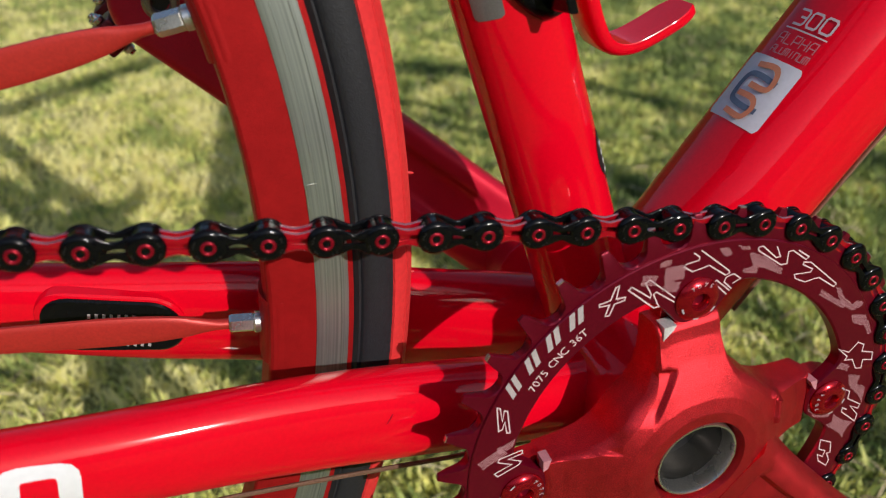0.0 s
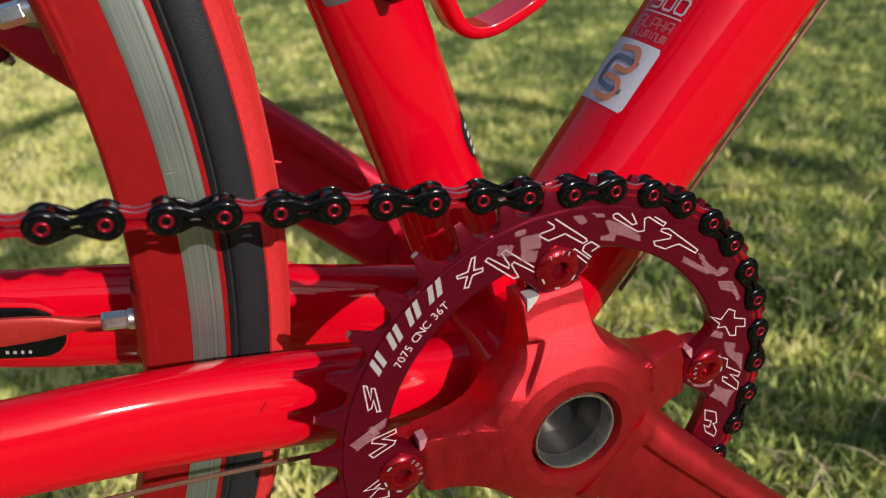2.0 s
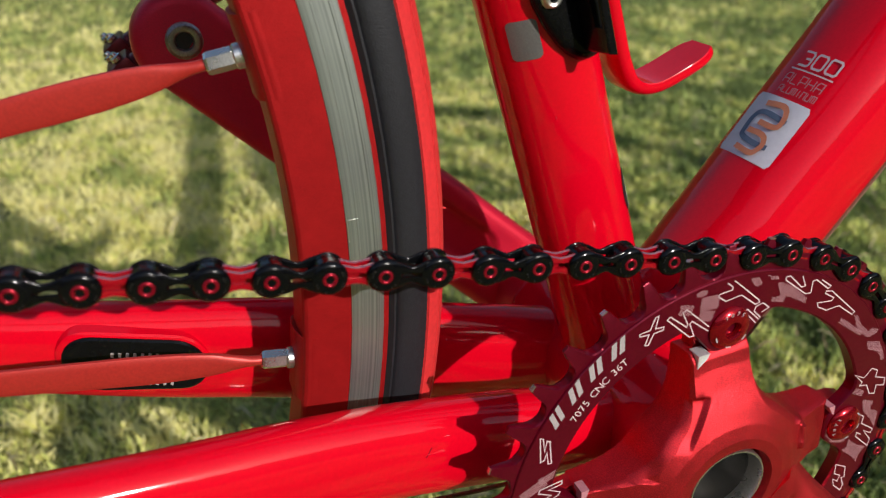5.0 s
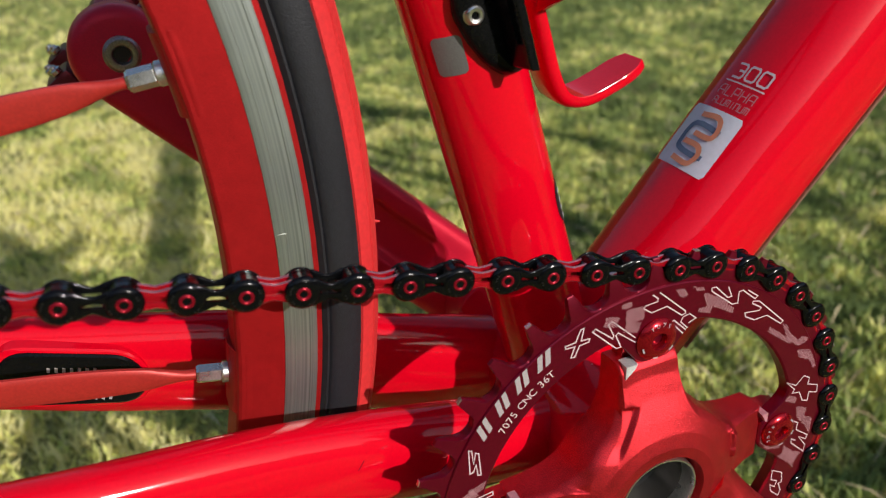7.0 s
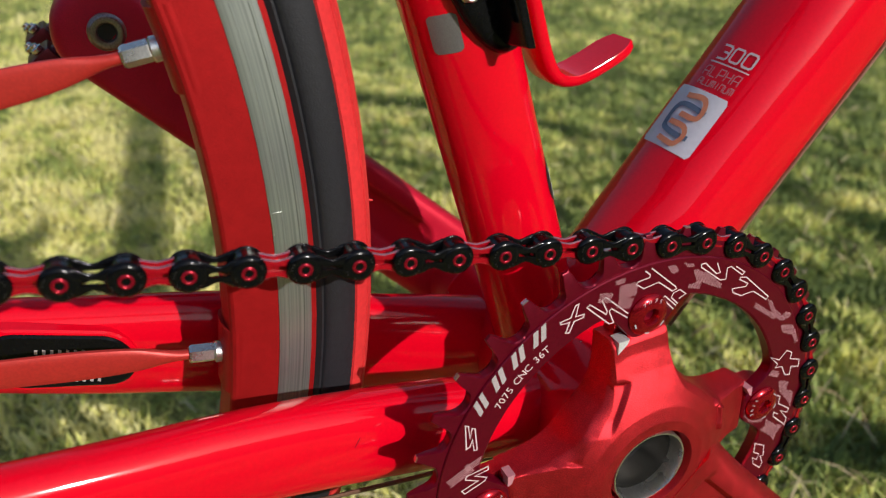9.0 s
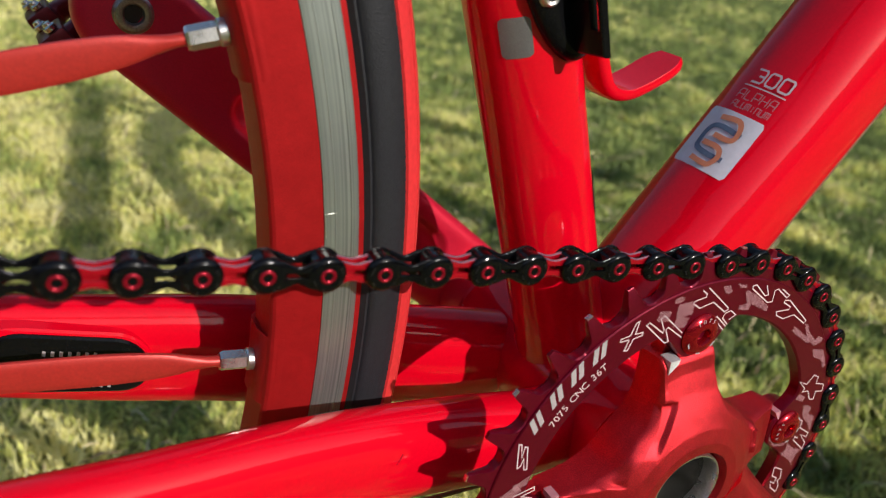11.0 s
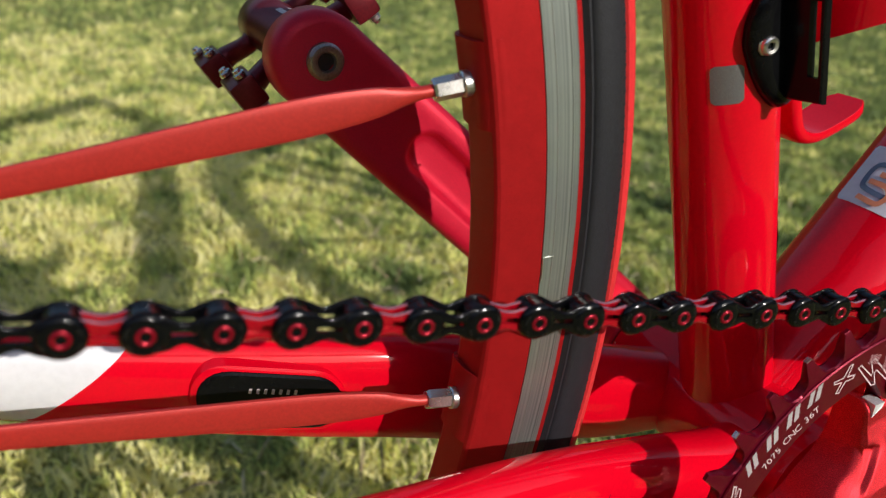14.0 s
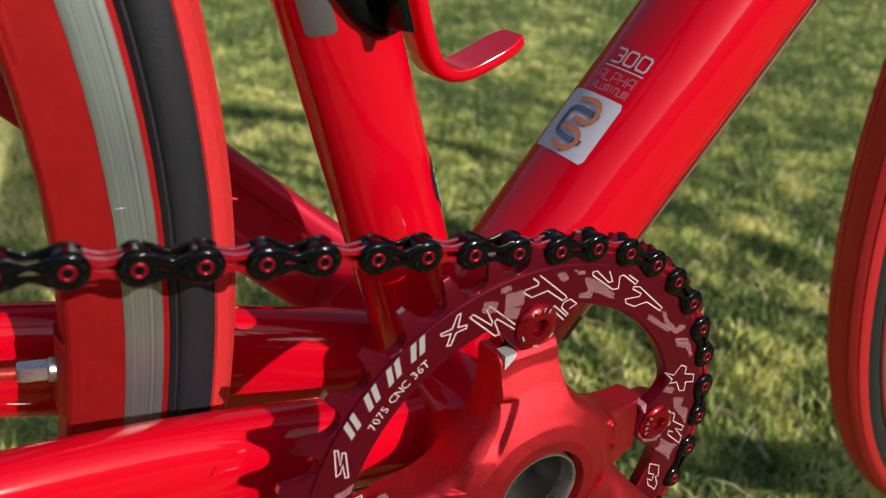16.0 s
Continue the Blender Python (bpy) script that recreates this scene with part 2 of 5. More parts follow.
def blade_material():
    """Grass blades: each its own green, with yellowed and straw ones, greener and drier in patches."""
    m, t, b = nodes_of("grass_blades")
    geo = t.nodes.new("ShaderNodeNewGeometry")
    co = t.nodes.new("ShaderNodeTexCoord")
    big = t.nodes.new("ShaderNodeTexNoise")
    big.inputs["Scale"].default_value = 3.2
    big.inputs["Detail"].default_value = 6
    t.links.new(co.outputs["Object"], big.inputs["Vector"])
    mixf = t.nodes.new("ShaderNodeMath")
    mixf.operation = "MULTIPLY_ADD"
    mixf.inputs[1].default_value = 0.6
    t.links.new(geo.outputs["Random Per Island"], mixf.inputs[0])
    sc = t.nodes.new("ShaderNodeMath")
    sc.operation = "MULTIPLY_ADD"
    sc.inputs[1].default_value = 1.9
    sc.inputs[2].default_value = -0.82
    t.links.new(yellowing(t, co, big), sc.inputs[0])
    t.links.new(sc.outputs[0], mixf.inputs[2])
    clump = t.nodes.new("ShaderNodeTexNoise")
    clump.inputs["Scale"].default_value = 12
    clump.inputs["Detail"].default_value = 3
    t.links.new(co.outputs["Object"], clump.inputs["Vector"])
    cl = t.nodes.new("ShaderNodeMath")
    cl.operation = "MULTIPLY_ADD"
    cl.inputs[1].default_value = 3.2
    cl.inputs[2].default_value = -1.62
    t.links.new(clump.outputs["Fac"], cl.inputs[0])
    both = t.nodes.new("ShaderNodeMath")
    t.links.new(cl.outputs[0], both.inputs[0])
    t.links.new(mixf.outputs[0], both.inputs[1])
    cr = t.nodes.new("ShaderNodeValToRGB")
    e = cr.color_ramp.elements
    e[0].position, e[0].color = 0.05, (0.195, 0.25, 0.085, 1)
    e[1].position, e[1].color = 1.0, (0.92, 0.85, 0.40, 1)
    for at, color in ((0.25, (0.355, 0.435, 0.132, 1)), (0.45, (0.53, 0.60, 0.175, 1)), (0.58, (0.40, 0.36, 0.16, 1)), (0.68, (0.71, 0.75, 0.22, 1)), (0.86, (0.90, 0.85, 0.30, 1))):
        k = e.new(at)
        k.color = color
    t.links.new(both.outputs[0], cr.inputs[0])
    t.links.new(cr.outputs[0], b.inputs["Base Color"])
    b.inputs["Roughness"].default_value = 0.6
    b.inputs["Specular IOR Level"].default_value = 0.25
    tr = t.nodes.new("ShaderNodeBsdfTranslucent")
    t.links.new(cr.outputs[0], tr.inputs["Color"])
    mixs = t.nodes.new("ShaderNodeMixShader")
    mixs.inputs[0].default_value = 0.42
    out = t.nodes["Material Output"]
    t.links.new(b.outputs[0], mixs.inputs[1])
    t.links.new(tr.outputs[0], mixs.inputs[2])
    t.links.new(mixs.outputs[0], out.inputs["Surface"])
    return m


def straw_material():
    """Dead grass: each stalk its own tan, buff or grey-brown."""
    m, t, b = nodes_of("dead_straw")
    geo = t.nodes.new("ShaderNodeNewGeometry")
    cr = t.nodes.new("ShaderNodeValToRGB")
    e = cr.color_ramp.elements
    e[0].position, e[0].color = 0.0, (0.20, 0.14, 0.08, 1)
    e[1].position, e[1].color = 1.0, (0.60, 0.50, 0.28, 1)
    for at, color in ((0.3, (0.34, 0.25, 0.14, 1)), (0.65, (0.52, 0.43, 0.25, 1))):
        e.new(at).color = color
    t.links.new(geo.outputs["Random Per Island"], cr.inputs[0])
    t.links.new(cr.outputs[0], b.inputs["Base Color"])
    b.inputs["Roughness"].default_value = 0.7
    b.inputs["Specular IOR Level"].default_value = 0.2
    return m


THATCH, BLADE, STRAW = ground_material(), blade_material(), straw_material()


# ---- mesh helpers ----
def mesh_of(name, bm, material, sharp=35):
    bmesh.ops.recalc_face_normals(bm, faces=bm.faces)
    for face in bm.faces:
        face.smooth = True
    me = bpy.data.meshes.new(name)
    bm.to_mesh(me)
    bm.free()
    me.set_sharp_from_angle(angle=radians(sharp))
    me.materials.append(material)
    return me


def part(name, bm, material, parent, label="", sharp=35, at=None):
    """One mesh object under a thing or a part."""
    me = bm if isinstance(bm, bpy.types.Mesh) else mesh_of(name, bm, material, sharp)
    ob = new(name, me)
    ob.parent = parent
    if at is not None:
        ob.matrix_local = at
    if label:
        ob["label"] = label
    return ob


def loft(bm, rings, caps=True, closed=False):
    """Skin a row of equal rings of points."""
    rows = [[bm.verts.new(p) for p in ring] for ring in rings]
    pairs = list(zip(rows, rows[1:])) + ([(rows[-1], rows[0])] if closed else [])
    for a, b in pairs:
        n = len(a)
        for i in range(n):
            j = (i + 1) % n
            bm.faces.new((a[i], a[j], b[j], b[i]))
    if caps and not closed:
        bm.faces.new(rows[0][::-1])
        bm.faces.new(rows[-1])
    return rows


def circle(c, u, v, a, b=None, n=24, power=1.0):
    b = a if b is None else b
    out = []
    for i in range(n):
        w = 2 * math.pi * i / n
        cw, sw = math.cos(w), math.sin(w)
        cw = math.copysign(abs(cw) ** power, cw)
        sw = math.copysign(abs(sw) ** power, sw)
        out.append(Vector(c) + Vector(u) * a * cw + Vector(v) * b * sw)
    return out


def sweep(bm, centres, sizes, side=(0, 1, 0), n=24, power=1.0, caps=True):
    """A tube through centres; sizes are half width along side and half height across it."""
    pts = [Vector(c) for c in centres]
    rings = []
    for i, c in enumerate(pts):
        d = (pts[min(i + 1, len(pts) - 1)] - pts[max(i - 1, 0)]).normalized()
        u = Vector(side) - d * d.dot(Vector(side))
        u.normalize()
        v = u.cross(d).normalized()
        a, b = sizes[i] if isinstance(sizes[i], tuple) else (sizes[i], sizes[i])
        rings.append(circle(c, u, v, a, b, n, power))
    return loft(bm, rings, caps)


def smooth_path(points, steps=6):
    """A Catmull-Rom line through rows of numbers."""
    p = [np.array(q, float) for q in points]
    p = [2 * p[0] - p[1]] + p + [2 * p[-1] - p[-2]]
    out = []
    for i in range(1, len(p) - 2):
        for k in range(steps):
            t = k / steps
            a, b, c, d = p[i - 1], p[i], p[i + 1], p[i + 2]
            out.append(0.5 * (2 * b + (c - a) * t + (2 * a - 5 * b + 4 * c - d) * t * t + (3 * b - a - 3 * c + d) * t**3))
    out.append(p[-2])
    return out


def revolve(bm, profile, n=96, closed=False, start=0.0, end=2 * math.pi):
    """Turn a profile of (radius, y) about the y axis."""
    full = abs(end - start - 2 * math.pi) < 1e-6
    rings = []
    for i in range(n if full else n + 1):
        a = start + (end - start) * i / n
        rings.append([Vector((r * math.cos(a), y, r * math.sin(a))) for r, y in profile])
    rows = [[bm.verts.new(p) for p in ring] for ring in rings]
    m = len(profile)
    for i in range(len(rows) if full else len(rows) - 1):
        a, b = rows[i], rows[(i + 1) % len(rows)]
        for k in range(m if closed else m - 1):
            j = (k + 1) % m
            bm.faces.new((a[k], a[j], b[j], b[k]))
    return rows


def slab(bm, outline, y0, y1, chamfer=0.0, hole=None):
    """A plate cut from an outline of (x, z), from y0 (seen side) to y1, with chamfered edges and, if given, a hole with as many points."""
    def loop(pts, y):
        return [bm.verts.new((x, y, z)) for x, z in pts]

    def inset(pts, d):
        out, n = [], len(pts)
        for i in range(n):
            a, b, c = Vector(pts[i - 1]), Vector(pts[i]), Vector(pts[(i + 1) % n])
            e, g = (b - a).normalized(), (c - b).normalized()
            nrm = Vector((-e.y - g.y, e.x + g.x))
            if nrm.length < 1e-6:
                nrm = Vector((-e.y, e.x))
            nrm.normalize()
            k = max(0.5, nrm.dot(Vector((-e.y, e.x))))
            out.append(tuple(b + nrm * d / k))
        return out

    area = sum(a[0] * b[1] - b[0] * a[1] for a, b in zip(outline, outline[1:] + outline[:1]))
    if area < 0:
        outline = outline[::-1]
        hole = hole[::-1] if hole else None
    s = 1 if y1 > y0 else -1
    rows = []
    if chamfer:
        rows = [loop(inset(outline, chamfer), y0), loop(outline, y0 + s * chamfer), loop(outline, y1 - s * chamfer), loop(inset(outline, chamfer), y1)]
    else:
        rows = [loop(outline, y0), loop(outline, y1)]
    n = len(outline)
    for a, b in zip(rows, rows[1:]):
        for i in range(n):
            j = (i + 1) % n
            bm.faces.new((a[i], a[j], b[j], b[i]))
    if hole:
        h0, h1 = loop(hole, y0), loop(hole, y1)
        for a, b in ((rows[0], h0), (h0, h1), (h1, rows[-1])):
            for i in range(n):
                j = (i + 1) % n
                bm.faces.new((a[i], a[j], b[j], b[i]))
    else:
        bm.faces.new(rows[0])
        bm.faces.new(rows[-1][::-1])
    return rows


def box(bm, m, sx, sy, sz, bevel=0.0):
    geo = bmesh.ops.create_cube(bm, size=1.0, matrix=m @ Matrix.Diagonal((sx, sy, sz, 1)))
    if bevel:
        edges = {e for v in geo["verts"] for e in v.link_edges}
        bmesh.ops.bevel(bm, geom=list(edges), offset=bevel, segments=2, affect="EDGES", profile=0.6)


def capsule(c0, r0, c1, r1, n=20):
    """Outline round two circles, counter-clockwise."""
    c0, c1 = Vector(c0), Vector(c1)
    d = c1 - c0
    a = math.atan2(d.y, d.x)
    k = math.acos(max(-1, min(1, (r0 - r1) / d.length)))
    out = []
    for i in range(n):
        w = a - k + 2 * k * i / (n - 1)
        out.append((c1.x + r1 * math.cos(w), c1.y + r1 * math.sin(w)))
    for i in range(n):
        w = a + k + (2 * math.pi - 2 * k) * i / (n - 1)
        out.append((c0.x + r0 * math.cos(w), c0.y + r0 * math.sin(w)))
    return out


def lettering(text, size, shear=0.0, spacing=1.0):
    """Flat outline letters with Blender's own font, as points and faces in x and y, middle at the origin."""
    cu = bpy.data.curves.new("letters", "FONT")
    cu.body, cu.size, cu.shear, cu.space_character = text, size, shear, spacing
    cu.align_x, cu.align_y = "CENTER", "CENTER"
    cu.resolution_u = 3
    ob = bpy.data.objects.new("letters", cu)
    scene.collection.objects.link(ob)
    me = bpy.data.meshes.new_from_object(ob.evaluated_get(bpy.context.evaluated_depsgraph_get()))
    pts = [tuple(v.co) for v in me.vertices]
    faces = [tuple(p.vertices) for p in me.polygons]
    bpy.data.objects.remove(ob)
    bpy.data.meshes.remove(me)
    bpy.data.curves.remove(cu)
    return pts, faces


def put_flat(bm, pts, faces, place):
    vs = [bm.verts.new(place(p[0], p[1])) for p in pts]
    for face in faces:
        try:
            bm.faces.new([vs[i] for i in face])
        except ValueError:
            pass


def dense(pts, step=0.0012):
    """The same line with more points."""
    out = []
    for p, q in zip(pts, pts[1:]):
        k = max(1, int(math.dist(p, q) / step))
        out += [(p[0] + (q[0] - p[0]) * i / k, p[1] + (q[1] - p[1]) * i / k) for i in range(k)]
    return out + [pts[-1]]


def stroke(bm, pts, width, place, closed=False):
    """A flat line of even width through points, laid by place()."""
    n = len(pts)
    left, right = [], []
    for i in range(n):
        b = Vector(pts[i])
        a = Vector(pts[i - 1]) if (i or closed) else None
        c = Vector(pts[(i + 1) % n]) if (i < n - 1 or closed) else None
        e = (b - a).normalized() if a is not None else (c - b).normalized()
        g = (c - b).normalized() if c is not None else e
        nrm = Vector((-e.y - g.y, e.x + g.x))
        nrm = nrm.normalized() if nrm.length > 1e-5 else Vector((-e.y, e.x))
        k = max(0.45, nrm.dot(Vector((-e.y, e.x))))
        off = nrm * (width / 2 / k)
        left.append(bm.verts.new(place(*(b + off))))
        right.append(bm.verts.new(place(*(b - off))))
    for i in range(n if closed else n - 1):
        j = (i + 1) % n
        bm.faces.new((left[i], left[j], right[j], right[i]))

# ---- ground ----
def build_ground():
    bm = bmesh.new()
    xs = [-400, -60, -12, -4] + [-2 + 0.1 * i for i in range(61)] + [6, 14, 60, 400]
    ys = [-400, -60, -12, -3] + [-1 + 0.1 * i for i in range(71)] + [8, 16, 60, 400]
    grid = [[bm.verts.new((x, y, 0.006 * noise.noise(Vector((x * 3, y * 3, 0))) if abs(x) < 5 and abs(y) < 7 else 0.0)) for x in xs] for y in ys]
    for r0, r1 in zip(grid, grid[1:]):
        for i in range(len(xs) - 1):
            bm.faces.new((r0[i], r0[i + 1], r1[i + 1], r1[i]))
    me = mesh_of("ground", bm, THATCH, 80)
    return tagged(new("ground", me), "sunlit lawn soil with thatch and dry patches", "ground", kind="structure")


def build_grass():
    """Blades of lawn grass over the stretch behind the bicycle, thinning with distance."""
    rng = np.random.default_rng(7)
    radius = np.concatenate([rng.gamma(2.0, 0.55, 290000), rng.gamma(2.0, 1.7, 190000)])
    round_ = rng.uniform(0, 2 * np.pi, len(radius))
    p = np.stack([0.35 + 1.1 * radius * np.cos(round_), 0.65 + radius * np.sin(round_)], 1)
    seen = p[:, 1] > -0.9 - rng.gamma(2.0, 0.5, len(radius))
    p, radius = p[seen], radius[seen]
    n = len(radius)
    far = np.clip((radius - 0.8) / 3.0, 0, 1.6)
    tuft = rng.normal(0, 0.18, n)
    for k in range(9):
        way, pace = rng.uniform(0, 2 * np.pi), rng.uniform(25, 110)
        tuft += 0.16 * np.sin(pace * (p[:, 0] * np.cos(way) + p[:, 1] * np.sin(way)) + rng.uniform(0, 6))
    tuft = np.clip(0.5 + tuft, 0, 1.2)
    tall = rng.uniform(0.013, 0.028, n) * (1 + 0.3 * far) * (0.55 + 0.55 * tuft)
    wide = rng.uniform(0.0010, 0.0026, n) * (1 + 1.4 * far)
    turn = rng.uniform(0, 2 * np.pi, n)
    lean = rng.uniform(0.2, 1.2, n)
    bend = rng.uniform(0, 2 * np.pi, n)
    ax = np.stack([np.cos(turn), np.sin(turn), np.zeros(n)], 1)
    tip = np.stack([np.cos(bend) * np.sin(lean), np.sin(bend) * np.sin(lean), np.cos(lean)], 1)
    root = np.stack([p[:, 0], p[:, 1], np.full(n, -0.004)], 1)
    mid = root + (0.55 * tall)[:, None] * (tip * 0.6 + np.array([0, 0, 0.5]))
    top = root + tall[:, None] * (tip + np.array([0, 0, 0.15]))
    w = wide[:, None] * ax
    verts = np.stack([root - w * 0.7, root + w * 0.7, mid + w, mid - w, top], 1).reshape(-1, 3)
    base = np.arange(n) * 5
    quads = np.stack([base, base + 1, base + 2, base + 3], 1)
    tris = np.stack([base + 3, base + 2, base + 4], 1)
    me = bpy.data.meshes.new("grass")
    me.vertices.add(len(verts))
    me.vertices.foreach_set("co", verts.astype(np.float32).ravel())
    me.loops.add(n * 7)
    me.polygons.add(n * 2)
    loops = np.concatenate([quads, tris], 1).ravel()
    me.loops.foreach_set("vertex_index", loops.astype(np.int32))
    starts = np.stack([np.arange(n) * 7, np.arange(n) * 7 + 4], 1).ravel()
    me.polygons.foreach_set("loop_start", starts.astype(np.int32))
    me.update(calc_edges=True)
    me.validate()
    me.materials.append(BLADE)
    return tagged(new("grass", me), "short green lawn grass with yellowed dry blades", "grass", kind="stuff")


def build_straw():
    """Dead stalks and clippings lying loose among the blades."""
    rng = np.random.default_rng(21)
    n = 7000
    radius, way = rng.gamma(2.0, 0.6, n), rng.uniform(0, 2 * np.pi, n)
    at = np.stack([0.2 + 1.1 * radius * np.cos(way), 0.6 + radius * np.sin(way), rng.uniform(0.006, 0.020, n)], 1)
    keep = at[:, 1] > -0.3
    at = at[keep]
    n = len(at)
    turn, rise, long = rng.uniform(0, 2 * np.pi, n), rng.normal(0.15, 0.35, n), rng.uniform(0.012, 0.042, n)
    wide = rng.uniform(0.0005, 0.0011, n)
    d = np.stack([np.cos(turn) * np.cos(rise), np.sin(turn) * np.cos(rise), np.sin(rise)], 1)
    side = np.stack([-np.sin(turn), np.cos(turn), rng.normal(0, 0.5, n)], 1) * wide[:, None]
    sag = np.stack([np.zeros(n), np.zeros(n), 0.12 * long], 1)
    a, m, b = at - d * long[:, None] / 2, at + sag, at + d * long[:, None] / 2
    verts = np.stack([a - side * 0.6, a + side * 0.6, m + side, m - side, b + side * 0.3, b - side * 0.3], 1).reshape(-1, 3)
    base = np.arange(n) * 6
    quads = np.concatenate([np.stack([base, base + 1, base + 2, base + 3], 1), np.stack([base + 3, base + 2, base + 4, base + 5], 1)])
    me = bpy.data.meshes.new("straw")
    me.vertices.add(len(verts))
    me.vertices.foreach_set("co", verts.astype(np.float32).ravel())
    me.loops.add(len(quads) * 4)
    me.polygons.add(len(quads))
    me.loops.foreach_set("vertex_index", quads.astype(np.int32).ravel())
    me.polygons.foreach_set("loop_start", (np.arange(len(quads)) * 4).astype(np.int32))
    me.update(calc_edges=True)
    me.validate()
    me.materials.append(STRAW)
    return tagged(new("straw", me), "dry tan stalks and clippings lying in the lawn", "dry grass", kind="stuff")


def build_unseen_hedge():
    """An added, unseen ring far round the lawn, with an uneven top; it blocks low sky from the paint's reflections."""
    bm = bmesh.new()
    n = 160
    rings = []
    for i in range(n):
        w = 2 * math.pi * i / n
        ring = []
        for r, z in ((21, -0.1), (20.2, 2.4), (20.6, 5.8), (22, 7.6), (23.6, 5.2), (23.9, -0.1)):
            k = noise.noise(Vector((math.cos(w) * 9, math.sin(w) * 9, z)))
            rr = r + 0.9 * k
            ring.append(Vector((rr * math.cos(w), rr * math.sin(w), z * (1 + 0.25 * k) if z > 0 else z)))
        rings.append(ring)
    loft(bm, rings, closed=True)
    return tagged(new("hedge", mesh_of("hedge", bm, UNSEEN_HEDGE, 60)), "added unseen hedge that blocks low sky from reflections", "hedge", kind="structure")


build_ground()
build_grass()
build_straw()
build_unseen_hedge()

# ---- bicycle: bottom bracket at x = 0, y = 0; forwards is +x, its left side +y ----
BB = Vector((0, 0, 0.27))
bicycle = new("bicycle")
tagged(bicycle, "red aluminium road bicycle standing on a lawn", "bicycle")
AXLE = Vector((-0.4040, 0, 0.3389))
FRONT = Vector((0.565, 0, 0.3389))
SEAT_R, DOWN_R = 0.0157, 0.0247
seat_dir = Vector((-math.cos(radians(73.5)), 0, math.sin(radians(73.5))))
seat_foot = Vector((0.0012, 0, 0.27))
down_dir = Vector((0.802, 0, 1)).normalized()
down_foot = Vector((0.0108, 0, 0.27))


def on_seat(s, w, lift=0.0):
    """Place on the seat tube: s metres up from the bottom bracket, w degrees from straight back towards the bicycle's right."""
    back = Vector((-seat_dir.z, 0, seat_dir.x))
    n = back * math.cos(radians(w)) + Vector((0, -1, 0)) * math.sin(radians(w))
    return seat_foot + seat_dir * s + n * (SEAT_R + lift)


def down_radius(w):
    """The down tube is a rounded square, turned a little about its length."""
    c, s = abs(math.cos(radians(w - 97))), abs(math.sin(radians(w - 97)))
    return 0.0225 / (c ** 2.6 + s ** 2.6) ** (1 / 2.6)


def on_down(s, w, lift=0.0):
    """Place on the down tube: s metres up it, w degrees from its top side towards the bicycle's right."""
    top = Vector((-down_dir.z, 0, down_dir.x))
    n = top * math.cos(radians(w)) + Vector((0, -1, 0)) * math.sin(radians(w))
    return down_foot + down_dir * s + n * (down_radius(w) + lift)


# chainstays as rows of x, y, z, half width, half height; the drive-side one is slimmer
STAY_LEFT = [(-0.005, 0.021, 0.269, 0.0125, 0.0150), (-0.030, 0.0235, 0.2715, 0.0120, 0.0180), (-0.055, 0.0260, 0.2755, 0.0110, 0.0190), (-0.090, 0.0300, 0.2825, 0.0100, 0.0195), (-0.120, 0.0340, 0.2880, 0.0095, 0.0190),
             (-0.150, 0.0380, 0.2925, 0.0092, 0.0180), (-0.190, 0.0430, 0.3000, 0.0088, 0.0160), (-0.250, 0.0500, 0.3125, 0.0085, 0.0125), (-0.330, 0.0580, 0.3260, 0.0080, 0.0105), (-0.395, 0.0650, 0.3370, 0.0070, 0.0095)]
STAY_RIGHT = [(-0.005, 0.021, 0.268, 0.0125, 0.0140), (-0.030, 0.0235, 0.2703, 0.0120, 0.0142), (-0.055, 0.0260, 0.2761, 0.0110, 0.0150), (-0.090, 0.0300, 0.2846, 0.0100, 0.0152), (-0.120, 0.0340, 0.2911, 0.0095, 0.0145),
              (-0.150, 0.0380, 0.2961, 0.0092, 0.0135), (-0.190, 0.0430, 0.3037, 0.0088, 0.0118), (-0.250, 0.0500, 0.3140, 0.0085, 0.0108), (-0.330, 0.0580, 0.3265, 0.0080, 0.0100), (-0.395, 0.0650, 0.3370, 0.0070, 0.0095)]
STAY_POWER = 0.9


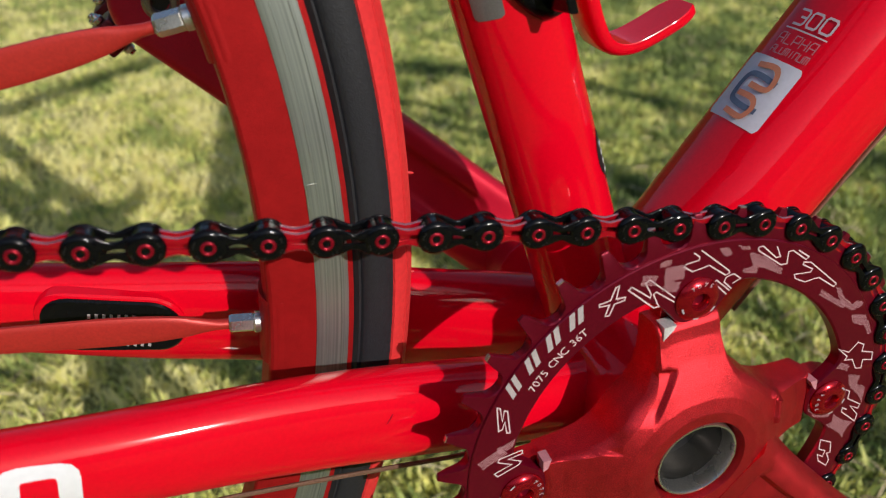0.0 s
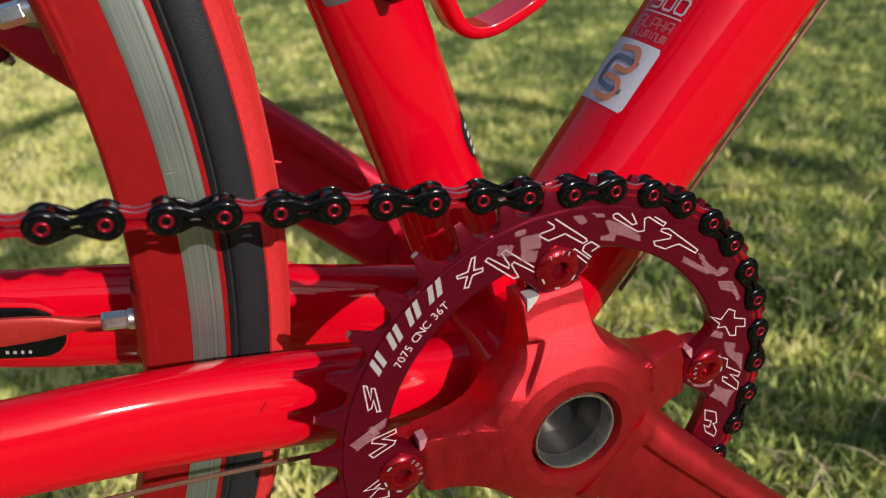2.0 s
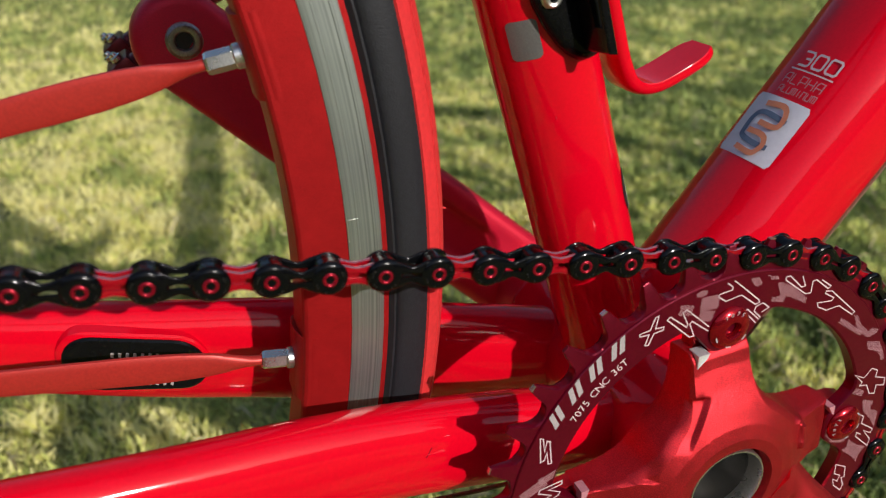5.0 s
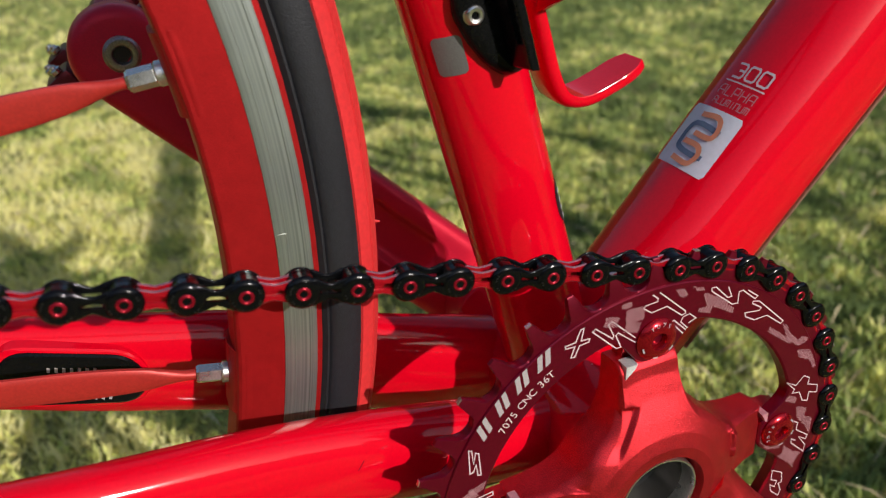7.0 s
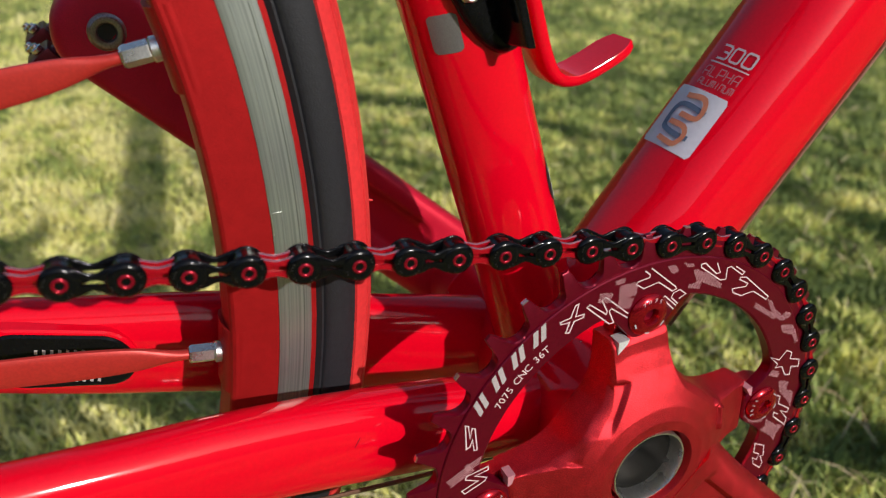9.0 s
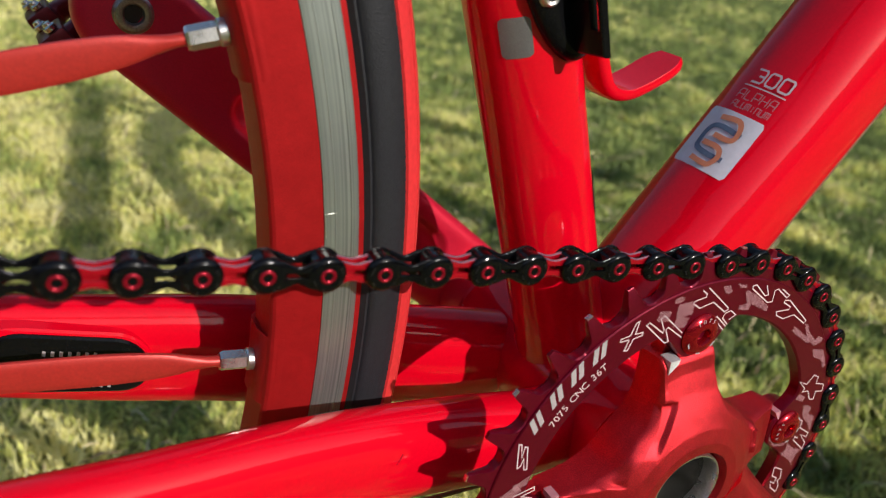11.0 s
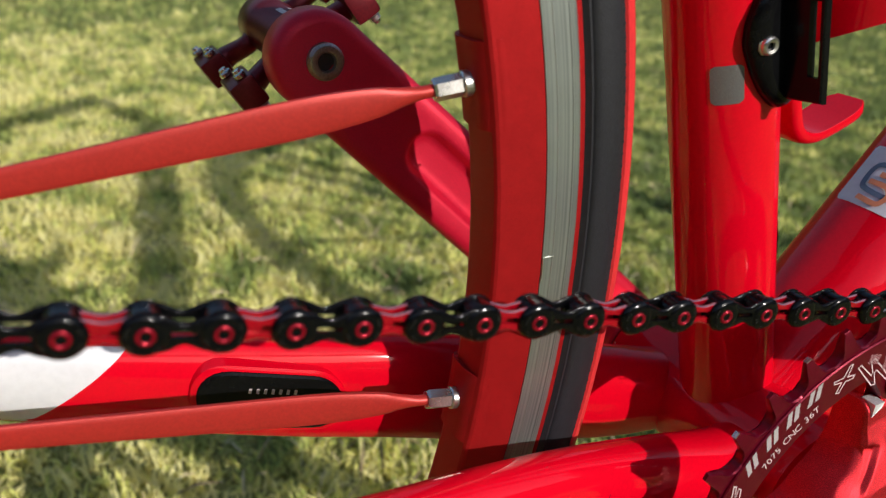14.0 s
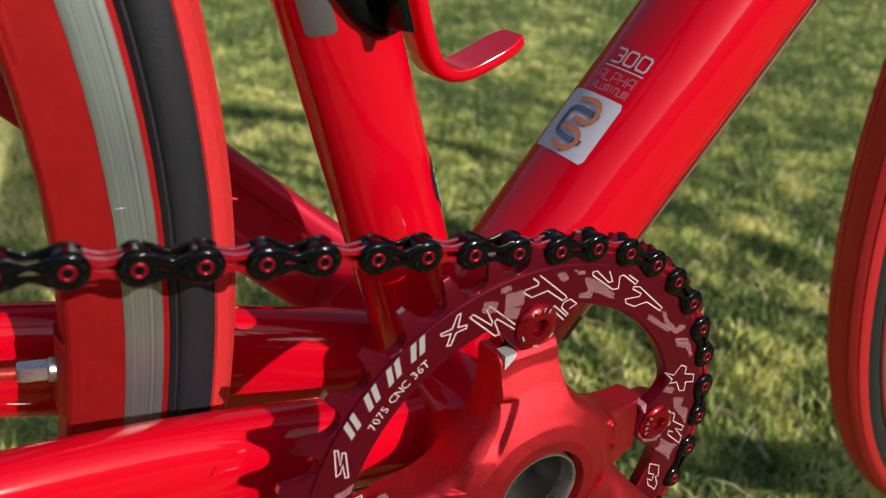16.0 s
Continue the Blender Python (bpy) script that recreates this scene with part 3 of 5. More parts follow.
def build_frame():
    bm = bmesh.new()
    sweep(bm, [seat_foot + seat_dir * s for s in (-0.004, 0.1, 0.25, 0.42)], [SEAT_R] * 4, n=48)
    seat = part("seat_tube", bm, RED, bicycle)
    bm = bmesh.new()
    loft(bm, [[on_down(s, 360 * i / 72) for i in range(72)] for s in (-0.004, 0.1, 0.3, 0.56)])
    down = part("down_tube", bm, RED, bicycle)
    # bottom bracket shell with fillets, bearing cups
    bm = bmesh.new()
    revolve(bm, [(0.0, -0.043), (0.0195, -0.043), (0.0209, -0.0418), (0.0213, -0.039), (0.0215, -0.028), (0.0215, 0.028), (0.0213, 0.041), (0.0209, 0.0438), (0.0195, 0.045), (0.0, 0.045)], 48)
    part("bottom_bracket_shell", bm, RED, bicycle, at=Matrix.Translation(BB))
    for s in (-1, 1):
        bm = bmesh.new()
        revolve(bm, [(0.0125, s * 0.0428), (0.0180, s * 0.0428), (0.0180, s * 0.0468), (0.0172, s * 0.0472), (0.0125, s * 0.0472)], 40, closed=True)
        part("bearing_seal", bm, PLASTIC, bicycle, "black bearing seal", at=Matrix.Translation(BB))
    stays = []
    for s in (-1, 1):
        bm = bmesh.new()
        rows = smooth_path(STAY_LEFT if s > 0 else STAY_RIGHT, 5)
        sweep(bm, [(r[0], s * r[1], r[2]) for r in rows], [(r[3], r[4]) for r in rows], n=40, power=STAY_POWER)
        stays.append(part("chainstay", bm, RED, bicycle))
    # the rest of the main triangle and the fork, which hold the front wheel
    head_top, head_low = down_foot + down_dir * 0.60 + Vector((-0.035, 0, 0.11)), down_foot + down_dir * 0.58
    bm = bmesh.new()
    sweep(bm, [head_low + (head_low - head_top) * 0.15, head_top], [0.02, 0.019], n=32)
    part("head_tube", bm, RED, bicycle)
    bm = bmesh.new()
    sweep(bm, [seat_foot + seat_dir * 0.40, head_top + Vector((0, 0, -0.02))], [0.016, 0.018], n=32)
    part("top_tube", bm, RED, bicycle)
    for s in (-1, 1):
        bm = bmesh.new()
        rows = smooth_path([(-0.39, 0.065, 0.345), (-0.28, 0.045, 0.53), (-0.135, 0.016, 0.66)], 6)
        sweep(bm, [(r[0], s * r[1], r[2]) for r in rows], [0.007] * len(rows), n=16)
        part("seatstay", bm, RED, bicycle)
        bm = bmesh.new()
        rows = smooth_path([(head_low.x + 0.01, 0.012, head_low.z - 0.01), (head_low.x + 0.03, 0.04, head_low.z - 0.06), (0.545, 0.048, 0.46), (FRONT.x, 0.05, FRONT.z)], 6)
        sweep(bm, [(r[0], s * r[1], r[2]) for r in rows], [(0.008, 0.014 - 0.006 * i / len(rows)) for i in range(len(rows))], n=20)
        part("fork_blade", bm, RED, bicycle)
    return seat, down, stays


def rim_profile():
    """The rim's section as (radius, y): an offset rim whose spoke bed lies towards the drive side."""
    return [(0.3178, -0.0100), (0.3178, -0.0113), (0.3164, -0.0114), (0.3066, -0.0112), (0.2942, -0.0103), (0.2934, -0.0099), (0.2929, -0.0090), (0.2924, -0.0040), (0.2925, 0.0024), (0.2930, 0.0038),
            (0.2940, 0.0048), (0.3060, 0.0112), (0.3066, 0.0112), (0.3164, 0.0114), (0.3178, 0.0113), (0.3178, 0.0100)]


def spoke_mesh(length):
    """A flat aluminium spoke along -x from its threaded end at x = 0: round neck, twisted shoulder, broad blade that narrows to the hub."""
    bm = bmesh.new()
    shape = [(0.0, 0.0016, 0.0016), (0.003, 0.0016, 0.0016), (0.007, 0.0022, 0.0014), (0.016, 0.0038, 0.0013), (0.030, 0.0047, 0.0012), (0.050, 0.0045, 0.0011),
             (0.10, 0.0034, 0.0011), (0.16, 0.0026, 0.0011), (length - 0.02, 0.0023, 0.0012), (length, 0.0018, 0.0014)]
    rows = smooth_path(shape, 4)
    rings = []
    for x, tall, thick in rows:
        flat = 0.55 if x > 0.01 else 1.0
        rings.append([Vector((-x, thick * math.copysign(abs(math.sin(w)) ** flat, math.sin(w)), tall * math.cos(w))) for w in [2 * math.pi * i / 20 for i in range(20)]])
    loft(bm, rings)
    return mesh_of("spoke", bm, SPOKE, 40)


def nipple_mesh():
    """A silver hex nut with a round threaded collar, along -x from the rim."""
    bm = bmesh.new()
    hexa = lambda x, r: [Vector((x, r * math.sin(w), r * math.cos(w))) for w in [math.pi / 3 * i + 0.2 for i in range(6)]]
    loft(bm, [hexa(0.0005, 0.0030), hexa(0.0000, 0.0033), hexa(-0.0070, 0.0033), hexa(-0.0078, 0.0028)])
    loft(bm, [circle((x, 0, 0), (0, 1, 0), (0, 0, 1), r, n=20) for x, r in ((0.0045, 0.0034), (0.0040, 0.0037), (0.0008, 0.0037), (0.0004, 0.0033))])
    return mesh_of("nipple", bm, SILVER, 25)


def build_wheel(name, centre, spin):
    """A shallow red rim with bare brake tracks, broad spokes and a black-walled tyre with red tread; spin: angle of the first spoke."""
    bm = bmesh.new()
    revolve(bm, rim_profile(), 180, closed=True)
    count = 20
    for k in range(count):
        a = spin + 2 * math.pi * k / count
        wide = 0.037
        pad = [(0.3000, -0.0102)] + [(0.2965 - 0.0053 * math.sin(math.pi * i / 20), -0.0042 - 0.0064 * math.cos(math.pi * i / 20)) for i in range(11)] + [(0.2912, 0.0010), (0.2914, 0.0028), (0.2919, 0.0044), (0.2930, 0.0054), (0.2975, 0.0074)]
        rings = []
        for e in range(9):
            b = a + wide * (e / 4 - 1)
            rings.append([Vector((r * math.cos(b), y, r * math.sin(b))) for r, y in pad])
        loft(bm, rings)
    wheel = part(name, bm, RIM, bicycle, "red anodised rim with bare brake tracks", at=Matrix.Translation(centre), sharp=16)
    for s in (-1, 1):
        bm = bmesh.new()
        revolve(bm, [(0.3067, s * 0.0112), (0.3067, s * 0.01155), (0.3070, s * 0.01165), (0.3095, s * 0.01165), (0.3096, s * 0.01178), (0.3099, s * 0.01178), (0.3100, s * 0.01165), (0.3140, s * 0.01165), (0.3141, s * 0.01176), (0.3143, s * 0.01176), (0.3144, s * 0.01165), (0.3160, s * 0.01165), (0.3163, s * 0.0115), (0.3163, s * 0.0112)], 180)
        track = part("brake_track", bm, TRACK, wheel, "scuffed bare aluminium brake track")
        bm = bmesh.new()
        joint = radians(2.4)
        turned = pose(0, 0, 0, 0, -math.degrees(joint), 0)
        box(bm, Matrix.Translation((0.3088 * math.cos(joint), s * 0.0117, 0.3088 * math.sin(joint))) @ turned, 0.0026, 0.0003, 0.0001)
        box(bm, Matrix.Translation((0.3069 * math.cos(joint - 0.011), s * 0.0116, 0.3069 * math.sin(joint - 0.011))) @ turned, 0.0003, 0.0004, 0.0066)
        part("rim_joint", bm, SILVER, track, "bright line of the rim joint")
    c, m = 0.3247, 0.0128
    arc = lambda a: (c + m * math.sin(a), -m * math.cos(a))
    lo, cut = radians(-38), radians(24)
    bm = bmesh.new()
    wall = [arc(lo + (cut - lo) * i / 9) for i in range(10)]
    wall = wall[:2] + [(wall[2][0] - 0.0002, wall[2][1] - 0.0005), (wall[2][0] + 0.0004, wall[2][1] - 0.0005), (wall[2][0] + 0.0006, wall[2][1] + 0.0003), (wall[2][0] + 0.0010, wall[2][1] - 0.0001)] + wall[3:]
    revolve(bm, [(0.315, -0.0095)] + wall + [(c + 0.004, -0.006)] , 180)
    revolve(bm, [(0.315, 0.0095)] + [(r, -y) for r, y in wall] + [(c + 0.004, 0.006)], 180)
    sidewall = part("tyre_sidewall", bm, RUBBER, wheel, "black rubber sidewall")
    # fine moulded ticks along the sidewall's outer edge
    bm = bmesh.new()
    (r0, y0), (r1, y1) = wall[-2], wall[-1]
    for k in range(620 if centre.x < 0 else 0):
        a = 2 * math.pi * k / 620
        for e in (0.15, 0.6):
            r, y = r0 + (r1 - r0) * e, y0 + (y1 - y0) * e - 0.0001
            put_flat(bm, [(-0.0003, -0.0002), (0.0003, -0.0002), (0.0004, 0.0002), (-0.0002, 0.0002)], [(0, 1, 2, 3)],
                     lambda u, v, a=a, r=r, y=y: Vector(((r + v) * math.cos(a) - u * math.sin(a), y, (r + v) * math.sin(a) + u * math.cos(a))))
    if centre.x < 0:
        tagged(part("moulded_tick", bm, INK, sidewall, "row of tiny moulded dimples"), kind="stuff")
    bm = bmesh.new()
    # narrow grooves part the crown into bands
    turns = [(cut + (math.pi - 2 * cut) * i / 16, 0.0005) for i in range(17)]
    for g, deep in ((0.17, -0.0004), (0.34, -0.0001), (0.66, -0.0001), (0.83, -0.0004)):
        a = cut + (math.pi - 2 * cut) * g
        turns = [q for q in turns if abs(q[0] - a) > 0.07] + [(a - 0.045, 0.0005), (a - 0.022, deep), (a + 0.022, deep), (a + 0.045, 0.0005)]
    crown = [(arc(a)[0] + up * math.sin(a), 1.02 * arc(a)[1] - up * math.cos(a)) for a, up in sorted(turns)]
    revolve(bm, [(c + 0.004, -0.0110)] + crown + [(c + 0.004, 0.0110)], 180)
    rng = random.Random(3)
    for k in range(46 if centre.x < 0 else 0):
        a = 2 * math.pi * k / 46 + rng.uniform(-0.03, 0.03) + 0.036
        y = rng.uniform(-0.004, 0.004)
        p = Vector(((c + m) * math.cos(a), y, (c + m) * math.sin(a)))
        o = Vector((math.cos(a), 0, math.sin(a)))
        q = p + o * rng.uniform(0.0012, 0.0042) + Vector((rng.uniform(-1, 1), rng.uniform(-1, 1), rng.uniform(-1, 1))) * 0.001
        sweep(bm, [p - o * 0.001, (p + q) / 2, q], [0.0007, 0.0005, 0.0003], n=6)
    part("tyre_tread", bm, TREAD, wheel, "red rubber tread with moulding hairs")
    bm = bmesh.new()
    revolve(bm, [(0.006, -0.05), (0.011, -0.045), (0.011, -0.03), (0.024, -0.024), (0.024, -0.016), (0.012, -0.010), (0.011, 0.02), (0.022, 0.028), (0.022, 0.036), (0.010, 0.042), (0.006, 0.05)], 40)
    part("hub", bm, RIM, wheel)
    length = 0.264
    spoke_me, nipple_me = spoke_mesh(length), nipple_mesh()
    for k in range(count):
        a = spin + 2 * math.pi * k / count
        side = 0.031 if k % 2 == 0 else 0.010
        out = Vector((math.cos(a), 0, math.sin(a)))
        cross = 0.034 if k % 4 == 1 else 0.0
        foot, hub = out * 0.2890 + Vector((0, -0.0015, 0)), out * 0.0235 + Vector((0, side, 0)) + Vector((math.sin(a), 0, -math.cos(a))) * cross
        x = (foot - hub).normalized()
        y = Vector((-math.sin(a), 0, math.cos(a))).cross(x).normalized()
        z = x.cross(y)
        turn = Matrix((x, y, z)).transposed().to_4x4()
        part("nipple", nipple_me, SILVER, wheel, "silver hex spoke nut", at=Matrix.Translation(foot) @ turn @ Matrix.Scale(0.88, 4))
        part("spoke", spoke_me, SPOKE, wheel, "flat red bladed spoke", at=Matrix.Translation(foot - x * 0.0066) @ turn)
    return wheel


# ---- drivetrain ----
RISE = radians(6.82)
PITCH = 0.0127
RING_R = PITCH / 2 / math.sin(radians(5))
FIRST = radians(85) - RISE
CHAIN_Y, RING_Y = -0.0545, -0.0550
SLOPE = math.atan(0.058)


def chain_pins():
    """Pin places along the top run, round the chainring and back along the lower run."""
    ring = [BB + Vector((RING_R * math.cos(FIRST - radians(10) * j), CHAIN_Y, RING_R * math.sin(FIRST - radians(10) * j))) for j in range(-1, 18)]
    d = Vector((-math.cos(RISE) * math.cos(SLOPE), math.sin(SLOPE), math.sin(RISE) * math.cos(SLOPE)))
    top = [ring[0] + d * PITCH * k for k in range(31, 0, -1)]
    a = FIRST - radians(10) * 17.5
    e = Vector((math.sin(a), 0.058, -math.cos(a))).normalized()
    low = [ring[-1] + e * PITCH * k for k in range(1, 30)]
    return top + ring + low


def plate_outline(lobe, waist, n=13):
    """The figure-eight outline of a chain plate."""
    out = []
    reach = radians(118)
    for side in (1, -1):
        for i in range(n):
            w = -reach + 2 * reach * i / (n - 1)
            out.append((side * (PITCH / 2 + lobe * math.cos(w)), side * lobe * math.sin(w)))
        x0, z0 = PITCH / 2 + lobe * math.cos(reach), lobe * math.sin(reach)
        for k in range(1, 8):
            u = k / 8
            s = math.cos(math.pi * u) ** 2
            out.append((side * x0 * (1 - 2 * u), side * (waist + (z0 - waist) * s ** 0.8)))
    return out


def plate(bm, y0, y1, lobe, waist, slot=0.0027, tall=0.00055):
    outline = plate_outline(lobe, waist)
    hole = []
    for x, z in outline:
        w = math.atan2(z / 0.0042, x / 0.0106)
        hole.append((slot * max(-1, min(1, 1.35 * math.cos(w))), tall * max(-1, min(1, 2.4 * math.sin(w)))))
    slab(bm, outline, y0, y1, 0.0003, hole)


def link_meshes():
    # outer plates: a slotted neck between two raised discs with broad chamfers
    bm = bmesh.new()
    plate(bm, -0.0029, -0.0021, 0.0040, 0.00195)
    outer = mesh_of("outer_link", bm, BLACK, 50)
    bm = bmesh.new()
    loft(bm, [circle((0, y, 0), (1, 0, 0), (0, 0, 1), r, n=28) for r, y in ((0.0017, -0.00335), (0.0029, -0.0034), (0.0034, -0.00325), (0.0039, -0.0029), (0.00425, -0.0024), (0.00425, -0.00215), (0.0041, -0.0020))])
    disc = mesh_of("end_disc", bm, BLACK, 50)
    bm = bmesh.new()
    plate(bm, -0.00185, -0.00105, 0.0034, 0.0021, 0.0034, 0.0007)
    plate(bm, 0.00185, 0.00105, 0.0034, 0.0021, 0.0034, 0.0007)
    inner = mesh_of("inner_link", bm, LINKRED, 40)
    inner.materials.append(EDGE)
    for face in inner.polygons:
        face.material_index = 1 if abs(face.normal.y) < 0.8 and math.hypot(face.center.z, 0.0) > 0.0012 else 0
    bm = bmesh.new()
    loft(bm, [circle((0, y, 0), (1, 0, 0), (0, 0, 1), r, n=20) for y, r in ((-0.00103, 0.0036), (-0.0009, 0.00385), (0.0009, 0.00385), (0.00103, 0.0036))])
    for s in (1, -1):
        loft(bm, [circle((0, s * y, 0), (1, 0, 0), (0, 0, 1), r, n=20) for y, r in ((-0.00205, 0.0038), (-0.00195, 0.0040), (-0.0011, 0.0040), (-0.00108, 0.0037))])
    roller = mesh_of("roller", bm, BLACK, 40)
    bm = bmesh.new()
    revolve(bm, [(0.0, -0.0014), (0.0008, -0.0014), (0.00085, -0.0032), (0.0010, -0.0035), (0.00125, -0.00365), (0.0015, -0.00365), (0.0017, -0.0035), (0.00178, -0.0033), (0.00175, 0.0034), (0.0016, 0.0036), (0.0006, 0.0034), (0.0, 0.0030)], 20)
    pin = mesh_of("pin", bm, PINRED, 40)
    bm = bmesh.new()
    for e in (-1, 1):
        for w in (150, 163, 176, 215, 228, 300, 318) if e < 0 else (20, 33, 200, 214, 255, 330, 342):
            a = radians(w)
            c, s = math.cos(a), math.sin(a)
            stroke(bm, [(e * PITCH / 2 + 0.0029 * c, 0.0029 * s), (e * PITCH / 2 + 0.00335 * c, 0.00335 * s)], 0.0003, lambda x, z: Vector((x, -0.00345, z)))
    ticks = mesh_of("stamped_marking", bm, DARK)
    return outer, disc, inner, roller, pin, ticks


def build_chain():
    outer, disc, inner, roller, pin, ticks = link_meshes()
    flip = pose(0, 0, 0, 0, 0, 180)
    pins = chain_pins()
    first_outer = 31 - 1  # the link before the first pin on the chainring is an outer one
    for i, (a, b) in enumerate(zip(pins, pins[1:])):
        x = (b - a).normalized()
        z = x.cross(Vector((0, 1, 0))).normalized()
        y = z.cross(x)
        m = Matrix.Translation((a + b) / 2) @ Matrix((x, y, z)).transposed().to_4x4()
        if (i - first_outer) % 2 == 1:
            link = part("outer_link", outer, BLACK, bicycle, "glossy black outer chain link", at=m)
            part("far_plate", outer, BLACK, link, at=flip)
            for s in (-1, 1):
                at = Matrix.Translation((s * PITCH / 2, 0, 0))
                part("end_disc", disc, BLACK, link, at=at)
                part("end_disc", disc, BLACK, link, at=at @ flip)
            tagged(part("stamped_marking", ticks, DARK, link, "tiny dark stamped marking"), kind="stuff")
            for s in (-1, 1):
                part("pin", pin, PINRED, link, "hollow red chain pin", at=Matrix.Translation((s * PITCH / 2, 0, 0)))
        else:
            link = part("inner_link", inner, LINKRED, bicycle, "red inner chain link", at=m)
            for s in (-1, 1):
                part("roller", roller, BLACK, link, "black chain roller", at=Matrix.Translation((s * PITCH / 2, 0, 0)))


BOLTS = [radians(92.7 + 90 * k) for k in range(4)]


def build_chainring():
    bm = bmesh.new()
    per = 28
    n = 36 * per

    def inner(a):
        r = 0.0562
        for b in BOLTS:
            d = math.atan2(math.sin(a - b), math.cos(a - b)) * 0.052
            r -= 0.0118 * math.exp(-abs(d / 0.0100) ** 4)
        return r

    def tooth(a):
        """Round valleys where the rollers sit, straight flanks and blunt tips."""
        d = abs(((a - FIRST) / radians(10) + 0.5) % 1.0 - 0.5) * PITCH
        if d < 0.0042:
            return RING_R - 0.0038 * math.sqrt(1 - (d / 0.0042) ** 2)
        return min(0.0769, RING_R + (d - 0.0042) * 3.4)

    body, teeth = [], []
    for i in range(n):
        a = 2 * math.pi * i / n
        c, s = math.cos(a), math.sin(a)
        ri = inner(a)
        prof = [(ri, 0.0020), (ri, -0.0016), (ri + 0.0006, -0.0022), (0.0681, -0.0022), (0.0684, -0.0019), (0.0684, 0.0016), (0.0676, 0.0020)]
        body.append([Vector((r * c, y, r * s)) for r, y in prof])
        rt = tooth(a)
        wide = 1.22 if int(((a - FIRST) / radians(10) + 72) % 2) else 1.0
        tip = (0.0006 + 0.0010 * (0.0772 - rt) / 0.0082) * wide
        prof = [(0.0670, -0.0015), (min(rt, 0.0700), -0.0015), (rt - 0.0004, -tip), (rt, -tip * 0.7), (rt, tip * 0.7), (rt - 0.0004, tip), (min(rt, 0.0700), 0.0015), (0.0670, 0.0015)]
        teeth.append([Vector((r * c, y, r * s)) for r, y in prof])
    loft(bm, body, closed=True)
    loft(bm, teeth, closed=True)
    ring = part("chainring", bm, RING, bicycle, "dark red narrow-wide chainring with etched markings", at=Matrix.Translation(BB + Vector((0, RING_Y, 0))), sharp=32)
    bm = bmesh.new()
    box(bm, Matrix.Identity(4), 0.0018, 0.0013, 0.0003)
    tip_me = mesh_of("worn_tip", bm, SILVER)
    for k in range(0, 36, 2):
        a = FIRST + radians(10 * k + 5)
        part("worn_tip", tip_me, SILVER, ring, "bare worn tooth tip", at=Matrix.Translation((0.0769 * math.cos(a), 0, 0.0769 * math.sin(a))) @ pose(0, 0, 0, 0, 90 - math.degrees(a), 0))
    y0 = -0.0022

    def polar(angle, radius):
        """A placer on the ring's face: x along the circle clockwise, y outwards."""
        out = Vector((math.cos(angle), 0, math.sin(angle)))
        along = Vector((math.sin(angle), 0, -math.cos(angle)))
        return lambda x, y: out * (radius + y) + along * x + Vector((0, y0 - 0.00012, 0))

    # size and make, letter by letter round the ring
    bm = bmesh.new()
    a = 146.4
    for ch in "7075 CNC 36T":
        room = {" ": 1.2, "C": 2.15, "N": 2.25, "T": 1.9}.get(ch, 1.72)
        if ch != " ":
            pts, faces = lettering(ch, 0.0034)
            put_flat(bm, pts, faces, polar(radians(a - room / 2), 0.0602))
        a -= room
    part("lettering", bm, ETCH, ring, "etched white size lettering")
    # maker's mark as four pairs of bold slanted bars
    for deg in (146.6, 139.2, 132.2, 125.2):
        bm = bmesh.new()
        pl = polar(radians(deg), 0.0660)
        for x in (-0.0014, 0.0014):
            put_flat(bm, [(x - 0.0022, -0.0022), (x - 0.0004, -0.0022), (x + 0.0022, 0.0022), (x + 0.0004, 0.0022)], [(0, 1, 2, 3)], pl)
        part("maker_mark", bm, MARK, ring, "pair of bold slanted grey bars")
